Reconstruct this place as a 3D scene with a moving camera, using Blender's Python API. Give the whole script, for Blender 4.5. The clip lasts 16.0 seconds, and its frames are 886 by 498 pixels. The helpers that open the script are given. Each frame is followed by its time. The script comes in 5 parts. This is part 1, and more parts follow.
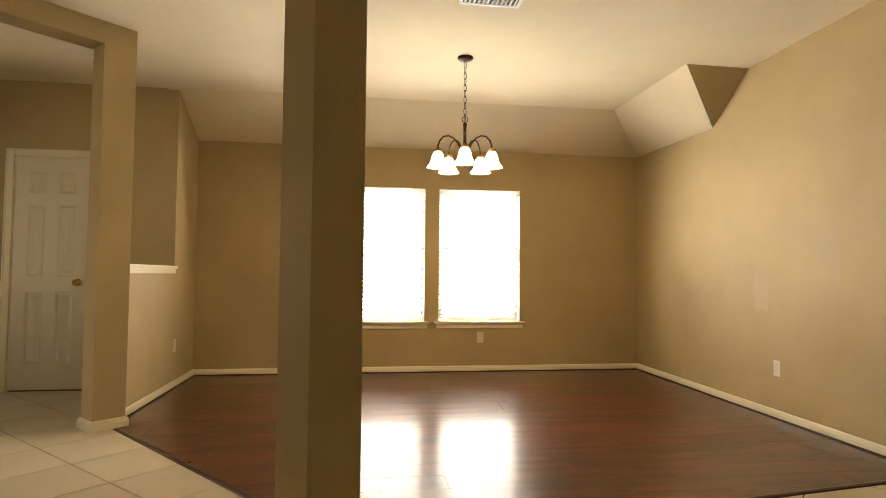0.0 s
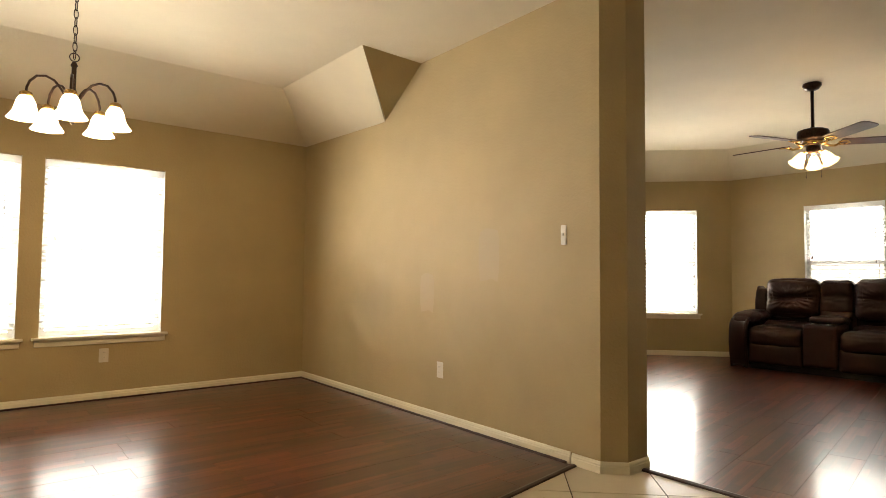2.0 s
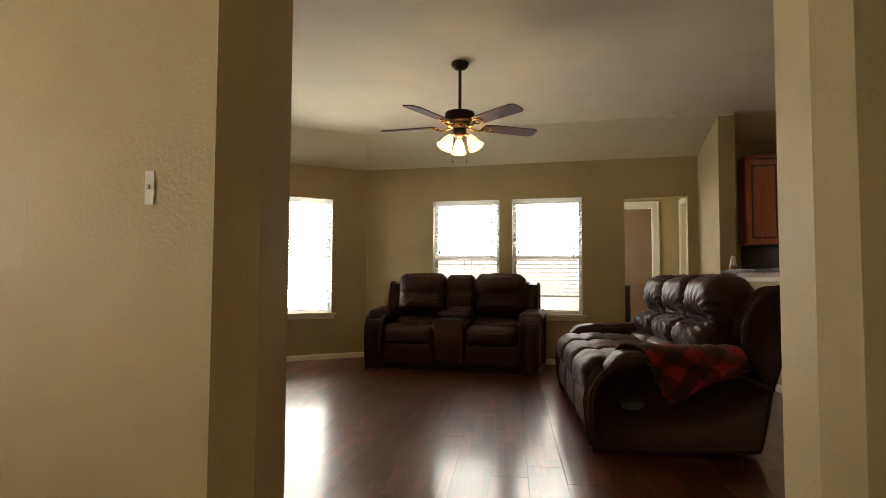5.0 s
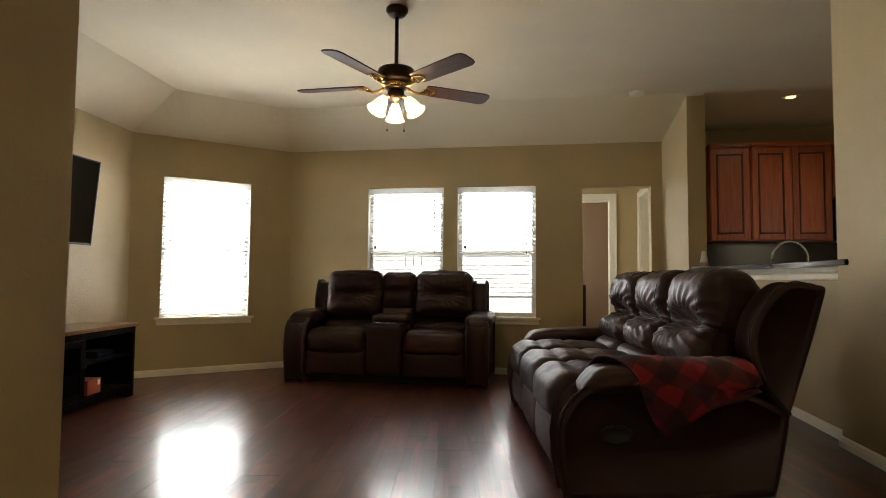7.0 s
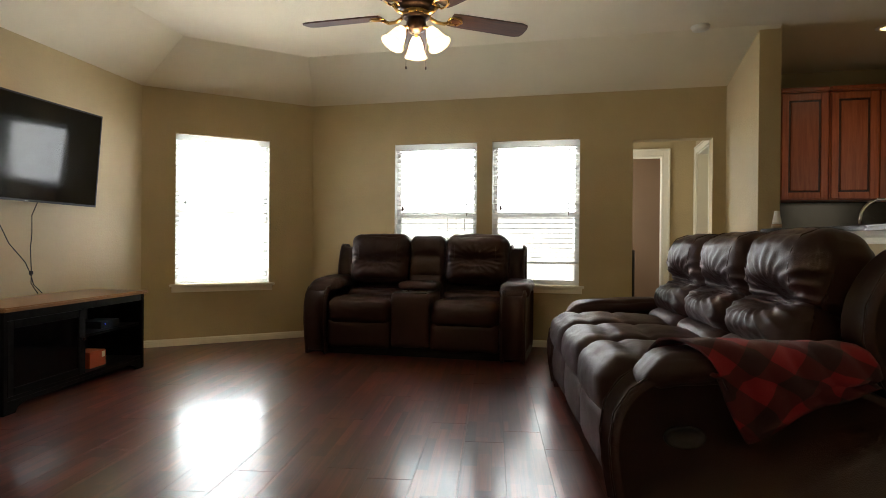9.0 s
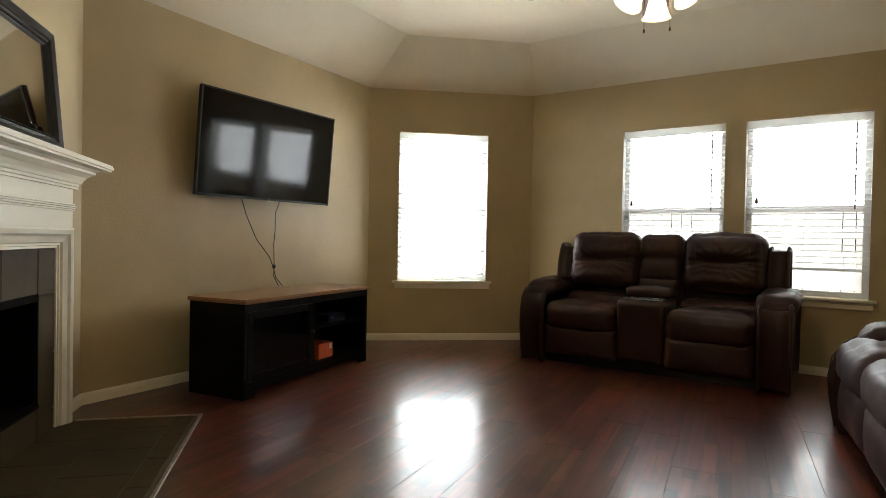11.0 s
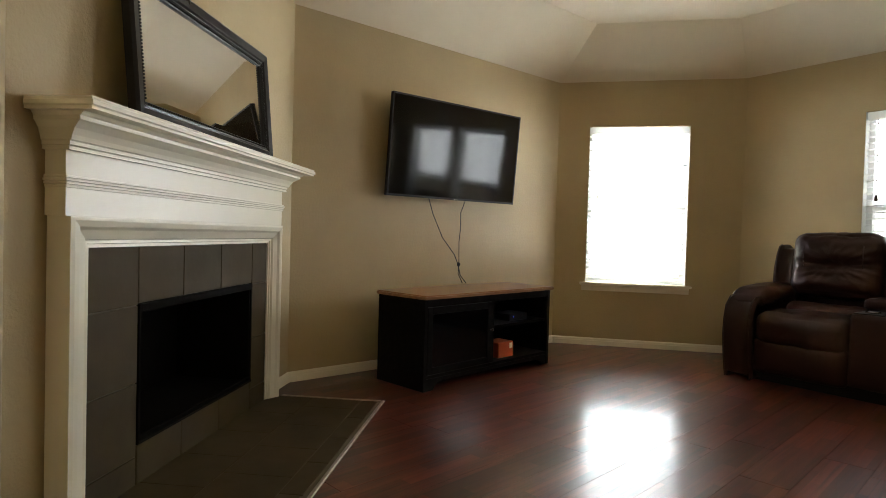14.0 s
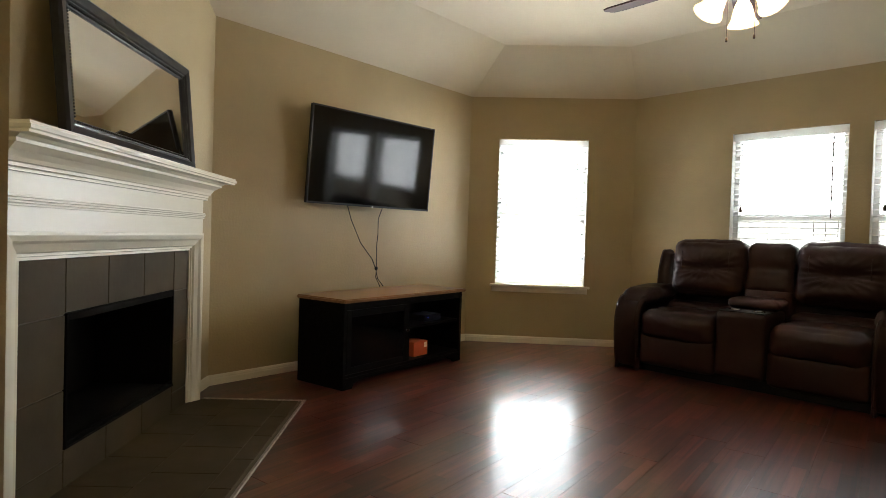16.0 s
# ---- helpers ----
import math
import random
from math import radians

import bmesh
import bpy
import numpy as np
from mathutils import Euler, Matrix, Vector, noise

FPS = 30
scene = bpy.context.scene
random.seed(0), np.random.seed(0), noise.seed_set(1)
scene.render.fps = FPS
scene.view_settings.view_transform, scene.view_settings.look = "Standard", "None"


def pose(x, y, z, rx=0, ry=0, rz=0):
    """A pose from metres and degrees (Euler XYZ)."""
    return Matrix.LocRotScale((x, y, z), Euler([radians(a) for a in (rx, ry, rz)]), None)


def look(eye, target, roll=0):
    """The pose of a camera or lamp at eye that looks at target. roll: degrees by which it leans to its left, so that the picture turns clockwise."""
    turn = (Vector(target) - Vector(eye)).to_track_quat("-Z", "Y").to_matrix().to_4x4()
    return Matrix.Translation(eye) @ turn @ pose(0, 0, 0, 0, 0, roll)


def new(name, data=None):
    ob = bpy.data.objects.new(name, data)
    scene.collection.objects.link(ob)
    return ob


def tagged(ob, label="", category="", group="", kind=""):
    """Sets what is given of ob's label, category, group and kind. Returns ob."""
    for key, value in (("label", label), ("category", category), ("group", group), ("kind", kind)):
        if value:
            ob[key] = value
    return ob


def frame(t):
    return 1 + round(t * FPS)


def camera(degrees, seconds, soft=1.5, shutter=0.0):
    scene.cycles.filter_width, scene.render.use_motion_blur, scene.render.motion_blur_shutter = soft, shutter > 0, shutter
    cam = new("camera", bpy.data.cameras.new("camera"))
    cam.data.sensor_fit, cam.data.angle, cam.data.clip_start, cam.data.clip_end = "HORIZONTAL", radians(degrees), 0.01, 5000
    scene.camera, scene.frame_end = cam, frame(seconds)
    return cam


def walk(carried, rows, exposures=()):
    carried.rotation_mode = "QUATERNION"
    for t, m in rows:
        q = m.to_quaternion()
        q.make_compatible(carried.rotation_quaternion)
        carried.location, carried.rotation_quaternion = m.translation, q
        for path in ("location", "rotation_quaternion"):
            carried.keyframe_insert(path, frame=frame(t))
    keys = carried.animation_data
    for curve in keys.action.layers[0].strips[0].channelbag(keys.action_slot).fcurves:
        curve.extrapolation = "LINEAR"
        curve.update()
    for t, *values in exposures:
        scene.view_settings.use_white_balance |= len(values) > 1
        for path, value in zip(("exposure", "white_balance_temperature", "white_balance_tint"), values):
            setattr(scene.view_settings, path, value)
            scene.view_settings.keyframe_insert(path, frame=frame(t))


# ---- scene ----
cam = camera(74.1, 16.0, soft=0.9)
PATH = [
    (0, (0.523, -0.137, 1.041), (0.807, 1.84, 1.129), 0.5),
    (0.5, (0.587, 0.048, 1.059), (0.887, 2.023, 1.141), 0.6),
    (1, (0.635, 0.238, 1.057), (1.137, 2.172, 1.143), 0.6),
    (1.5, (0.703, 0.399, 1.036), (1.594, 2.187, 1.129), 0.7),
    (2, (0.849, 0.517, 1.051), (2.127, 2.052, 1.145), 0.5),
    (2.5, (0.977, 0.595, 1.056), (2.519, 1.865, 1.155), 0.4),
    (3, (1.117, 0.723, 1.049), (2.815, 1.775, 1.15), 0.3),
    (3.5, (1.28, 0.821, 1.041), (3.077, 1.694, 1.138), 0.4),
    (4, (1.481, 0.98, 1.023), (3.336, 1.722, 1.123), 0.2),
    (4.5, (1.704, 1.115, 1.015), (3.599, 1.749, 1.114), 0.3),
    (5, (1.946, 1.245, 1.003), (3.876, 1.759, 1.104), 0.3),
    (5.2, (2.056, 1.28, 0.998), (3.997, 1.753, 1.101), 0.3),
    (7.3, (2.916, 1.39, 0.961), (4.887, 1.713, 1.067), 0.5),
    (7.5, (2.984, 1.362, 0.964), (4.955, 1.691, 1.058), 0.5),
    (8, (3.086, 1.342, 0.945), (5.057, 1.678, 1.0), 0.5),
    (8.2, (3.124, 1.341, 0.947), (5.094, 1.683, 0.978), 0.5),
    (10.3, (3.668, 1.591, 0.98), (5.473, 2.454, 0.952), 0.8),
    (10.5, (3.689, 1.589, 0.985), (5.451, 2.535, 0.953), 0.9),
    (11, (3.727, 1.591, 0.976), (5.378, 2.72, 0.943), 1.1),
    (11.5, (3.764, 1.57, 0.976), (5.306, 2.842, 0.938), 1.3),
    (12, (3.827, 1.558, 0.968), (5.268, 2.944, 0.927), 1.4),
    (12.5, (3.871, 1.561, 0.957), (5.214, 3.042, 0.917), 1.3),
    (13, (3.889, 1.545, 0.96), (5.145, 3.101, 0.916), 1.4),
    (13.5, (3.891, 1.543, 0.969), (5.096, 3.138, 0.921), 1.6),
    (14, (3.889, 1.536, 0.973), (5.065, 3.153, 0.924), 1.6),
    (14.5, (3.887, 1.521, 0.982), (5.047, 3.149, 0.931), 1.6),
    (15, (3.865, 1.477, 0.995), (5.022, 3.107, 0.945), 1.6),
    (15.5, (3.807, 1.395, 1.017), (5.006, 2.995, 0.965), 1.7),
    (16, (3.729, 1.338, 1.028), (5.121, 2.774, 0.983), 1.8),
]
EXPOSURES = [(0.0, 0.5, 7400, 10), (2.0, 0.4, 7000, 10), (3.0, 0.05, 6950, 10), (3.5, 0.0, 6900, 10), (5.0, -0.15, 6850, 10), (7.5, 0.05, 6100, 7), (16.0, 0.15, 5900, 6)]
walk(cam, [(t, look(eye, target, roll)) for t, eye, target, roll in PATH], EXPOSURES)
DINING_W, BAY_W, LIVING_W, PASSAGE_FILL_W = 49.0, 92.0, 12.5, 7.0   # watts of sky light through each window; the passage's openings are unseen additions
# watts of the lamp behind the unseen window added to brighten the foyer
FOYER_FILL_W = 7.0
CHANDELIER_W, FAN_W, CAN_W = 30.0, 8.0, 16.0    # watts of the lamps
PATCHES = [(4.01, 0.93, 0.17, 0.28), (3.33, 1.20, 0.20, 0.34)]   # y, z, width, height on the dining wall

# ---- world, sun, daylight ----
world = bpy.data.worlds.new("sky")
scene.world = world
world.use_nodes = True
_wn = world.node_tree
_sky = _wn.nodes.new("ShaderNodeTexSky")
_sky.sky_type, _sky.sun_disc = "NISHITA", False
_sky.sun_elevation, _sky.sun_rotation = radians(33), radians(270)
_sky.air_density, _sky.dust_density = 1.0, 4.0
_wn.links.new(_sky.outputs[0], _wn.nodes["Background"].inputs[0])
_wn.nodes["Background"].inputs[1].default_value = 0.15

sun = new("sun", bpy.data.lights.new("sun", "SUN"))
sun.data.energy, sun.data.angle, sun.data.color = 5.0, radians(12), (1.0, 0.96, 0.9)
sun.matrix_world = look((-20, 0, 13), (0, 0, 0))


def window_light(name, place, facing, width, height, watts, colour=(1.0, 0.98, 0.95)):
    """Sky light that enters through one window."""
    ob = new(name, bpy.data.lights.new(name, "AREA"))
    ob.data.shape, ob.data.size, ob.data.size_y = "RECTANGLE", width, height
    ob.data.energy, ob.data.color = watts, colour
    ob.matrix_world = look(place, Vector(place) + Vector(facing))
    return ob


# ---- materials ----
def nodes_of(name):
    m = bpy.data.materials.new(name)
    m.use_nodes = True
    nt = m.node_tree
    return m, nt, nt.nodes["Principled BSDF"]


def add_noise(nt, scale, detail=4.0, rough=0.55, vec=None, stretch=None):
    n = nt.nodes.new("ShaderNodeTexNoise")
    n.inputs["Scale"].default_value, n.inputs["Detail"].default_value, n.inputs["Roughness"].default_value = scale, detail, rough
    co = nt.nodes.new("ShaderNodeTexCoord")
    src = co.outputs[vec or "Object"]
    if stretch:
        mp = nt.nodes.new("ShaderNodeMapping")
        mp.inputs["Scale"].default_value = stretch
        nt.links.new(src, mp.inputs[0])
        src = mp.outputs[0]
    nt.links.new(src, n.inputs["Vector"])
    return n


def ramp(nt, fac, stops):
    r = nt.nodes.new("ShaderNodeValToRGB")
    while len(r.color_ramp.elements) < len(stops):
        r.color_ramp.elements.new(0.5)
    for e, (p, c) in zip(r.color_ramp.elements, stops):
        e.position, e.color = p, (*c, 1)
    nt.links.new(fac, r.inputs[0])
    return r


def bump(nt, bsdf, height, strength, distance=0.01):
    b = nt.nodes.new("ShaderNodeBump")
    b.inputs["Strength"].default_value, b.inputs["Distance"].default_value = strength, distance
    nt.links.new(height, b.inputs["Height"])
    nt.links.new(b.outputs[0], bsdf.inputs["Normal"])
    return b


def maprange(nt, fac, lo, hi):
    m = nt.nodes.new("ShaderNodeMapRange")
    m.inputs["To Min"].default_value, m.inputs["To Max"].default_value = lo, hi
    nt.links.new(fac, m.inputs["Value"])
    return m.outputs[0]


def paint(name, colour, rough=0.75, vary=0.06, texture=0.25, fine=140.0):
    m, nt, b = nodes_of(name)
    big = add_noise(nt, 1.3, 5)
    lo = tuple(c * (1 - vary) for c in colour)
    hi = tuple(min(1, c * (1 + vary)) for c in colour)
    r = ramp(nt, big.outputs[0], [(0.3, lo), (0.7, hi)])
    nt.links.new(r.outputs[0], b.inputs["Base Color"])
    b.inputs["Roughness"].default_value = rough
    nt.links.new(maprange(nt, add_noise(nt, 7, 3).outputs[0], rough - 0.08, rough + 0.08), b.inputs["Roughness"])
    bump(nt, b, add_noise(nt, fine, 3, 0.6).outputs[0], texture, 0.003)
    return m


def plain(name, colour, rough=0.5, metal=0.0, vary=0.05, grain=40.0, bumpy=0.08, coat=0.0):
    m, nt, b = nodes_of(name)
    n = add_noise(nt, grain, 4)
    r = ramp(nt, n.outputs[0], [(0.3, tuple(c * (1 - vary) for c in colour)), (0.7, tuple(min(1, c * (1 + vary)) for c in colour))])
    nt.links.new(r.outputs[0], b.inputs["Base Color"])
    nt.links.new(maprange(nt, add_noise(nt, grain * 0.2, 3).outputs[0], max(0.02, rough - 0.06), rough + 0.06), b.inputs["Roughness"])
    b.inputs["Metallic"].default_value, b.inputs["Coat Weight"].default_value = metal, coat
    if bumpy:
        bump(nt, b, n.outputs[0], bumpy, 0.002)
    return m


def plank_wood(name, dark, mid, light, rough=0.28, stretch=(2.2, 26, 26), spec=0.5, strips=False, coat=0.0):
    """Boards along local x, each of its own tone."""
    m, nt, b = nodes_of(name)
    info = nt.nodes.new("ShaderNodeObjectInfo")
    co = nt.nodes.new("ShaderNodeTexCoord")
    shift = nt.nodes.new("ShaderNodeVectorMath")
    shift.operation = "MULTIPLY_ADD"
    comb = nt.nodes.new("ShaderNodeCombineXYZ")
    for i in range(3):
        nt.links.new(info.outputs["Random"], comb.inputs[i])
    shift.inputs[1].default_value = (37, 61, 13)
    nt.links.new(comb.outputs[0], shift.inputs[0])
    nt.links.new(co.outputs["Object"], shift.inputs[2])
    mp = nt.nodes.new("ShaderNodeMapping")
    mp.inputs["Scale"].default_value = stretch
    nt.links.new(shift.outputs[0], mp.inputs[0])
    n = nt.nodes.new("ShaderNodeTexNoise")
    n.inputs["Scale"].default_value, n.inputs["Detail"].default_value, n.inputs["Roughness"].default_value = 1.6, 7, 0.62
    n.inputs["Distortion"].default_value = 0.6
    nt.links.new(mp.outputs[0], n.inputs["Vector"])
    r = ramp(nt, n.outputs[0], [(0.28, dark), (0.5, mid), (0.74, light)])
    tone = nt.nodes.new("ShaderNodeMix")
    tone.data_type, tone.blend_type = "RGBA", "MULTIPLY"
    tone.inputs[0].default_value = 1.0
    tr = ramp(nt, info.outputs["Random"], [(0.0, (0.78, 0.77, 0.77)), (1.0, (1.18, 1.15, 1.12))])
    nt.links.new(r.outputs[0], tone.inputs[6])
    nt.links.new(tr.outputs[0], tone.inputs[7])
    colour = tone.outputs[2]
    if strips:
        k = nt.nodes.new("ShaderNodeTexBrick")
        k.offset, k.offset_frequency = 0.37, 2
        k.inputs["Color1"].default_value, k.inputs["Color2"].default_value, k.inputs["Mortar"].default_value = (0.45, 0.43, 0.42, 1), (1.75, 1.7, 1.65, 1), (0.3, 0.3, 0.3, 1)
        for key, val in (("Scale", 1.0), ("Brick Width", 0.41), ("Row Height", 0.0634), ("Mortar Size", 0.0007), ("Bias", -0.1)):
            k.inputs[key].default_value = val
        nt.links.new(shift.outputs[0], k.inputs["Vector"])
        two = nt.nodes.new("ShaderNodeMix")
        two.data_type, two.blend_type = "RGBA", "MULTIPLY"
        two.inputs[0].default_value = 0.78
        nt.links.new(colour, two.inputs[6])
        nt.links.new(k.outputs["Color"], two.inputs[7])
        colour = two.outputs[2]
    nt.links.new(colour, b.inputs["Base Color"])
    nt.links.new(maprange(nt, n.outputs[0], rough - 0.02, rough + 0.04), b.inputs["Roughness"])
    b.inputs["Specular IOR Level"].default_value = spec
    b.inputs["Coat Weight"].default_value, b.inputs["Coat Roughness"].default_value = coat, 0.135
    bump(nt, b, n.outputs[0], 0.012, 0.001)
    return m


def leather(name, colour):
    m, nt, b = nodes_of(name)
    v = nt.nodes.new("ShaderNodeTexVoronoi")
    v.inputs["Scale"].default_value = 220
    co = nt.nodes.new("ShaderNodeTexCoord")
    nt.links.new(co.outputs["Object"], v.inputs["Vector"])
    crease = add_noise(nt, 9, 6, 0.65)
    mix = nt.nodes.new("ShaderNodeMath")
    mix.operation = "MULTIPLY_ADD"
    mix.inputs[1].default_value = 1.2
    nt.links.new(crease.outputs[0], mix.inputs[0])
    nt.links.new(v.outputs["Distance"], mix.inputs[2])
    r = ramp(nt, add_noise(nt, 3.5, 6).outputs[0], [(0.3, tuple(c * 0.85 for c in colour)), (0.7, tuple(c * 1.2 for c in colour))])
    nt.links.new(r.outputs[0], b.inputs["Base Color"])
    nt.links.new(maprange(nt, crease.outputs[0], 0.35, 0.46), b.inputs["Roughness"])
    b.inputs["Specular IOR Level"].default_value = 0.29
    bump(nt, b, mix.outputs[0], 0.16, 0.003)
    return m


def glow(name, colour, strength, base=(0.9, 0.88, 0.82)):
    m, nt, b = nodes_of(name)
    b.inputs["Base Color"].default_value = (*base, 1)
    b.inputs["Roughness"].default_value = 0.35
    b.inputs["Emission Color"].default_value = (*colour, 1)
    b.inputs["Emission Strength"].default_value = strength
    return m


WALL = paint("beige_wall_paint", (0.458, 0.355, 0.186), 0.6, 0.08, 0.85, 60)
CEIL = paint("ceiling_paint", (0.70, 0.61, 0.44), 0.9, 0.05, 0.6, 50)
TRIM = paint("white_trim_paint", (0.82, 0.76, 0.60), 0.35, 0.03, 0.05, 60)
DOORP = paint("white_door_paint", (0.74, 0.68, 0.56), 0.4, 0.03, 0.1, 90)
FLOOR_WOOD = plank_wood("cherry_laminate", (0.026, 0.007, 0.005), (0.098, 0.024, 0.0145), (0.138, 0.041, 0.025), 0.32, (0.9, 24, 24), 0.5, strips=True, coat=0.6)
STRIP = plain("dark_wood_strip", (0.035, 0.012, 0.009), 0.35, 0, 0.3)
TILE = paint("cream_floor_tile", (0.62, 0.54, 0.41), 0.35, 0.10, 0.08, 18)
GROUT = paint("dark_grout", (0.10, 0.075, 0.055), 0.9, 0.2, 0.3, 120)
SLATE = paint("slate_tile", (0.062, 0.044, 0.022), 0.66, 0.3, 0.35, 14)
SLATE_GROUT = paint("slate_grout", (0.12, 0.10, 0.07), 0.9, 0.1, 0.3, 120)
BLACK = plain("black_metal", (0.012, 0.011, 0.010), 0.45, 0.3, 0.2)
SOOT = paint("sooty_firebrick", (0.011, 0.010, 0.009), 0.95, 0.4, 0.5, 30)
BRONZE = plain("oiled_bronze", (0.055, 0.032, 0.022), 0.35, 0.85, 0.3, 60)
BRASS = plain("worn_brass", (0.5, 0.32, 0.11), 0.28, 0.95, 0.15, 60)
CHROME = plain("brushed_steel", (0.6, 0.6, 0.6), 0.2, 1.0, 0.05, 60)
PLASTIC = plain("ivory_plastic", (0.74, 0.70, 0.60), 0.4, 0, 0.02)
BLIND = plain("white_blind_slat", (0.86, 0.85, 0.82), 0.45, 0, 0.02)
_nt = BLIND.node_tree
_through, _mix = _nt.nodes.new("ShaderNodeBsdfTranslucent"), _nt.nodes.new("ShaderNodeMixShader")
_through.inputs[0].default_value = (0.9, 0.9, 0.88, 1)
_mix.inputs[0].default_value = 0.5
_nt.links.new(_nt.nodes["Principled BSDF"].outputs[0], _mix.inputs[1])
_nt.links.new(_through.outputs[0], _mix.inputs[2])
_nt.links.new(_mix.outputs[0], _nt.nodes["Material Output"].inputs[0])
VINYL = plain("white_vinyl", (0.8, 0.8, 0.78), 0.4, 0, 0.02)
LEATHER = leather("dark_brown_leather", (0.034, 0.0130, 0.0104))
BLADE = plank_wood("dark_fan_wood", (0.035, 0.013, 0.008), (0.085, 0.032, 0.018), (0.13, 0.055, 0.032), 0.48)
CABWOOD = plank_wood("cherry_cabinet_wood", (0.27, 0.058, 0.016), (0.39, 0.092, 0.027), (0.48, 0.135, 0.045), 0.3, (26, 26, 2.0))
CABGROOVE = plain("dark_brown_cabinet_groove", (0.07, 0.018, 0.008), 0.4, 0, 0.3)
OAK = plank_wood("honey_oak_top", (0.22, 0.10, 0.035), (0.33, 0.16, 0.055), (0.42, 0.22, 0.085), 0.3)
BLACKWOOD = plain("black_painted_wood", (0.007, 0.006, 0.006), 0.5, 0, 0.4, 25)
SCREEN = plain("dark_glass_screen", (0.004, 0.004, 0.005), 0.06, 0, 0.1, 5, 0.0)
GRANITE = plain("dark_granite", (0.03, 0.025, 0.022), 0.15, 0, 0.6, 160, 0.0)
for _m, _s in ((SOOT, 0.05), (SLATE, 0.12), (BLACKWOOD, 0.07), (SLATE_GROUT, 0.2)):
    _m.node_tree.nodes["Principled BSDF"].inputs["Specular IOR Level"].default_value = _s
SHADE = glow("lit_frosted_glass", (1.0, 0.86, 0.62), 5.0)
SHADE2 = glow("lit_alabaster_glass", (1.0, 0.72, 0.36), 2.2)
CANLIGHT = glow("lit_downlight", (1.0, 0.62, 0.25), 3.0)


def glass_material():
    m, nt, b = nodes_of("window_glass")
    b.inputs["Base Color"].default_value = (1, 1, 1, 1)
    b.inputs["Roughness"].default_value, b.inputs["Transmission Weight"].default_value, b.inputs["IOR"].default_value = 0.0, 1.0, 1.05
    return m


GLASS = glass_material()
MIRROR, _nt, _b = nodes_of("mirror_silver")
_b.inputs["Base Color"].default_value, _b.inputs["Metallic"].default_value, _b.inputs["Roughness"].default_value = (0.82, 0.82, 0.8, 1), 1.0, 0.03


# ---- mesh helpers ----
def part(name, bm, material, parent=None, label="", smooth=False, m=None):
    """Links a bmesh as one mesh object, under a thing or a part."""
    me = bpy.data.meshes.new(name)
    bmesh.ops.recalc_face_normals(bm, faces=bm.faces)
    bm.to_mesh(me)
    bm.free()
    if smooth:
        for p in me.polygons:
            p.use_smooth = True
    me.materials.append(material)
    ob = new(name, me)
    if m is not None:
        ob.matrix_basis = m
    if parent is not None:
        ob.parent = parent
    if label:
        ob["label"] = label
    return ob


def thing(name, m, label, category, group="", kind=""):
    ob = new(name)
    ob.empty_display_size = 0.1
    ob.matrix_basis = m
    return tagged(ob, label, category, group, kind)


def box(bm, x0, x1, y0, y1, z0, z1, bevel=0.0, seg=1, m=None):
    g = bmesh.ops.create_cube(bm, size=1.0)
    vs = g["verts"]
    for v in vs:
        v.co = Vector((x0 + (v.co.x + 0.5) * (x1 - x0), y0 + (v.co.y + 0.5) * (y1 - y0), z0 + (v.co.z + 0.5) * (z1 - z0)))
    if bevel:
        es = list({e for v in vs for e in v.link_edges})
        r = bmesh.ops.bevel(bm, geom=es, offset=bevel, segments=seg, affect="EDGES", clamp_overlap=True)
        vs = list({v for f in r["faces"] for v in f.verts} | {v for v in vs if v.is_valid})
    if m is not None:
        for v in vs:
            v.co = m @ v.co
    return bm


def boxes(*specs, bevel=0.0, seg=1):
    bm = bmesh.new()
    for s in specs:
        box(bm, *s, bevel=bevel, seg=seg)
    return bm


def prism(bm, outline, z0, z1):
    lo = [bm.verts.new((x, y, z0)) for x, y in outline]
    hi = [bm.verts.new((x, y, z1)) for x, y in outline]
    bm.faces.new(lo)
    bm.faces.new(hi)
    n = len(lo)
    for i in range(n):
        bm.faces.new((lo[i], lo[(i + 1) % n], hi[(i + 1) % n], hi[i]))
    return bm


def lathe(bm, profile, seg=24, m=None):
    """Turns (radius, z) pairs about z."""
    rings = []
    for r, z in profile:
        rings.append([bm.verts.new((m or Matrix()) @ Vector((r * math.cos(2 * math.pi * i / seg), r * math.sin(2 * math.pi * i / seg), z))) for i in range(seg)])
    for a, b in zip(rings, rings[1:]):
        for i in range(seg):
            bm.faces.new((a[i], a[(i + 1) % seg], b[(i + 1) % seg], b[i]))
    for ring in (rings[0], rings[-1]):
        bm.faces.new(ring)
    return bm


def tube(bm, points, radius, seg=8):
    pts = [Vector(p) for p in points]
    rings = []
    for i, p in enumerate(pts):
        d = (pts[min(i + 1, len(pts) - 1)] - pts[max(i - 1, 0)]).normalized()
        a = d.orthogonal().normalized() if not rings else (last - d * last.dot(d)).normalized()
        last = a
        b = d.cross(a)
        r = radius[i] if isinstance(radius, (list, tuple)) else radius
        rings.append([bm.verts.new(p + r * (math.cos(2 * math.pi * k / seg) * a + math.sin(2 * math.pi * k / seg) * b)) for k in range(seg)])
    for a, b in zip(rings, rings[1:]):
        for i in range(seg):
            bm.faces.new((a[i], a[(i + 1) % seg], b[(i + 1) % seg], b[i]))
    bm.faces.new(rings[0])
    bm.faces.new(rings[-1])
    return bm


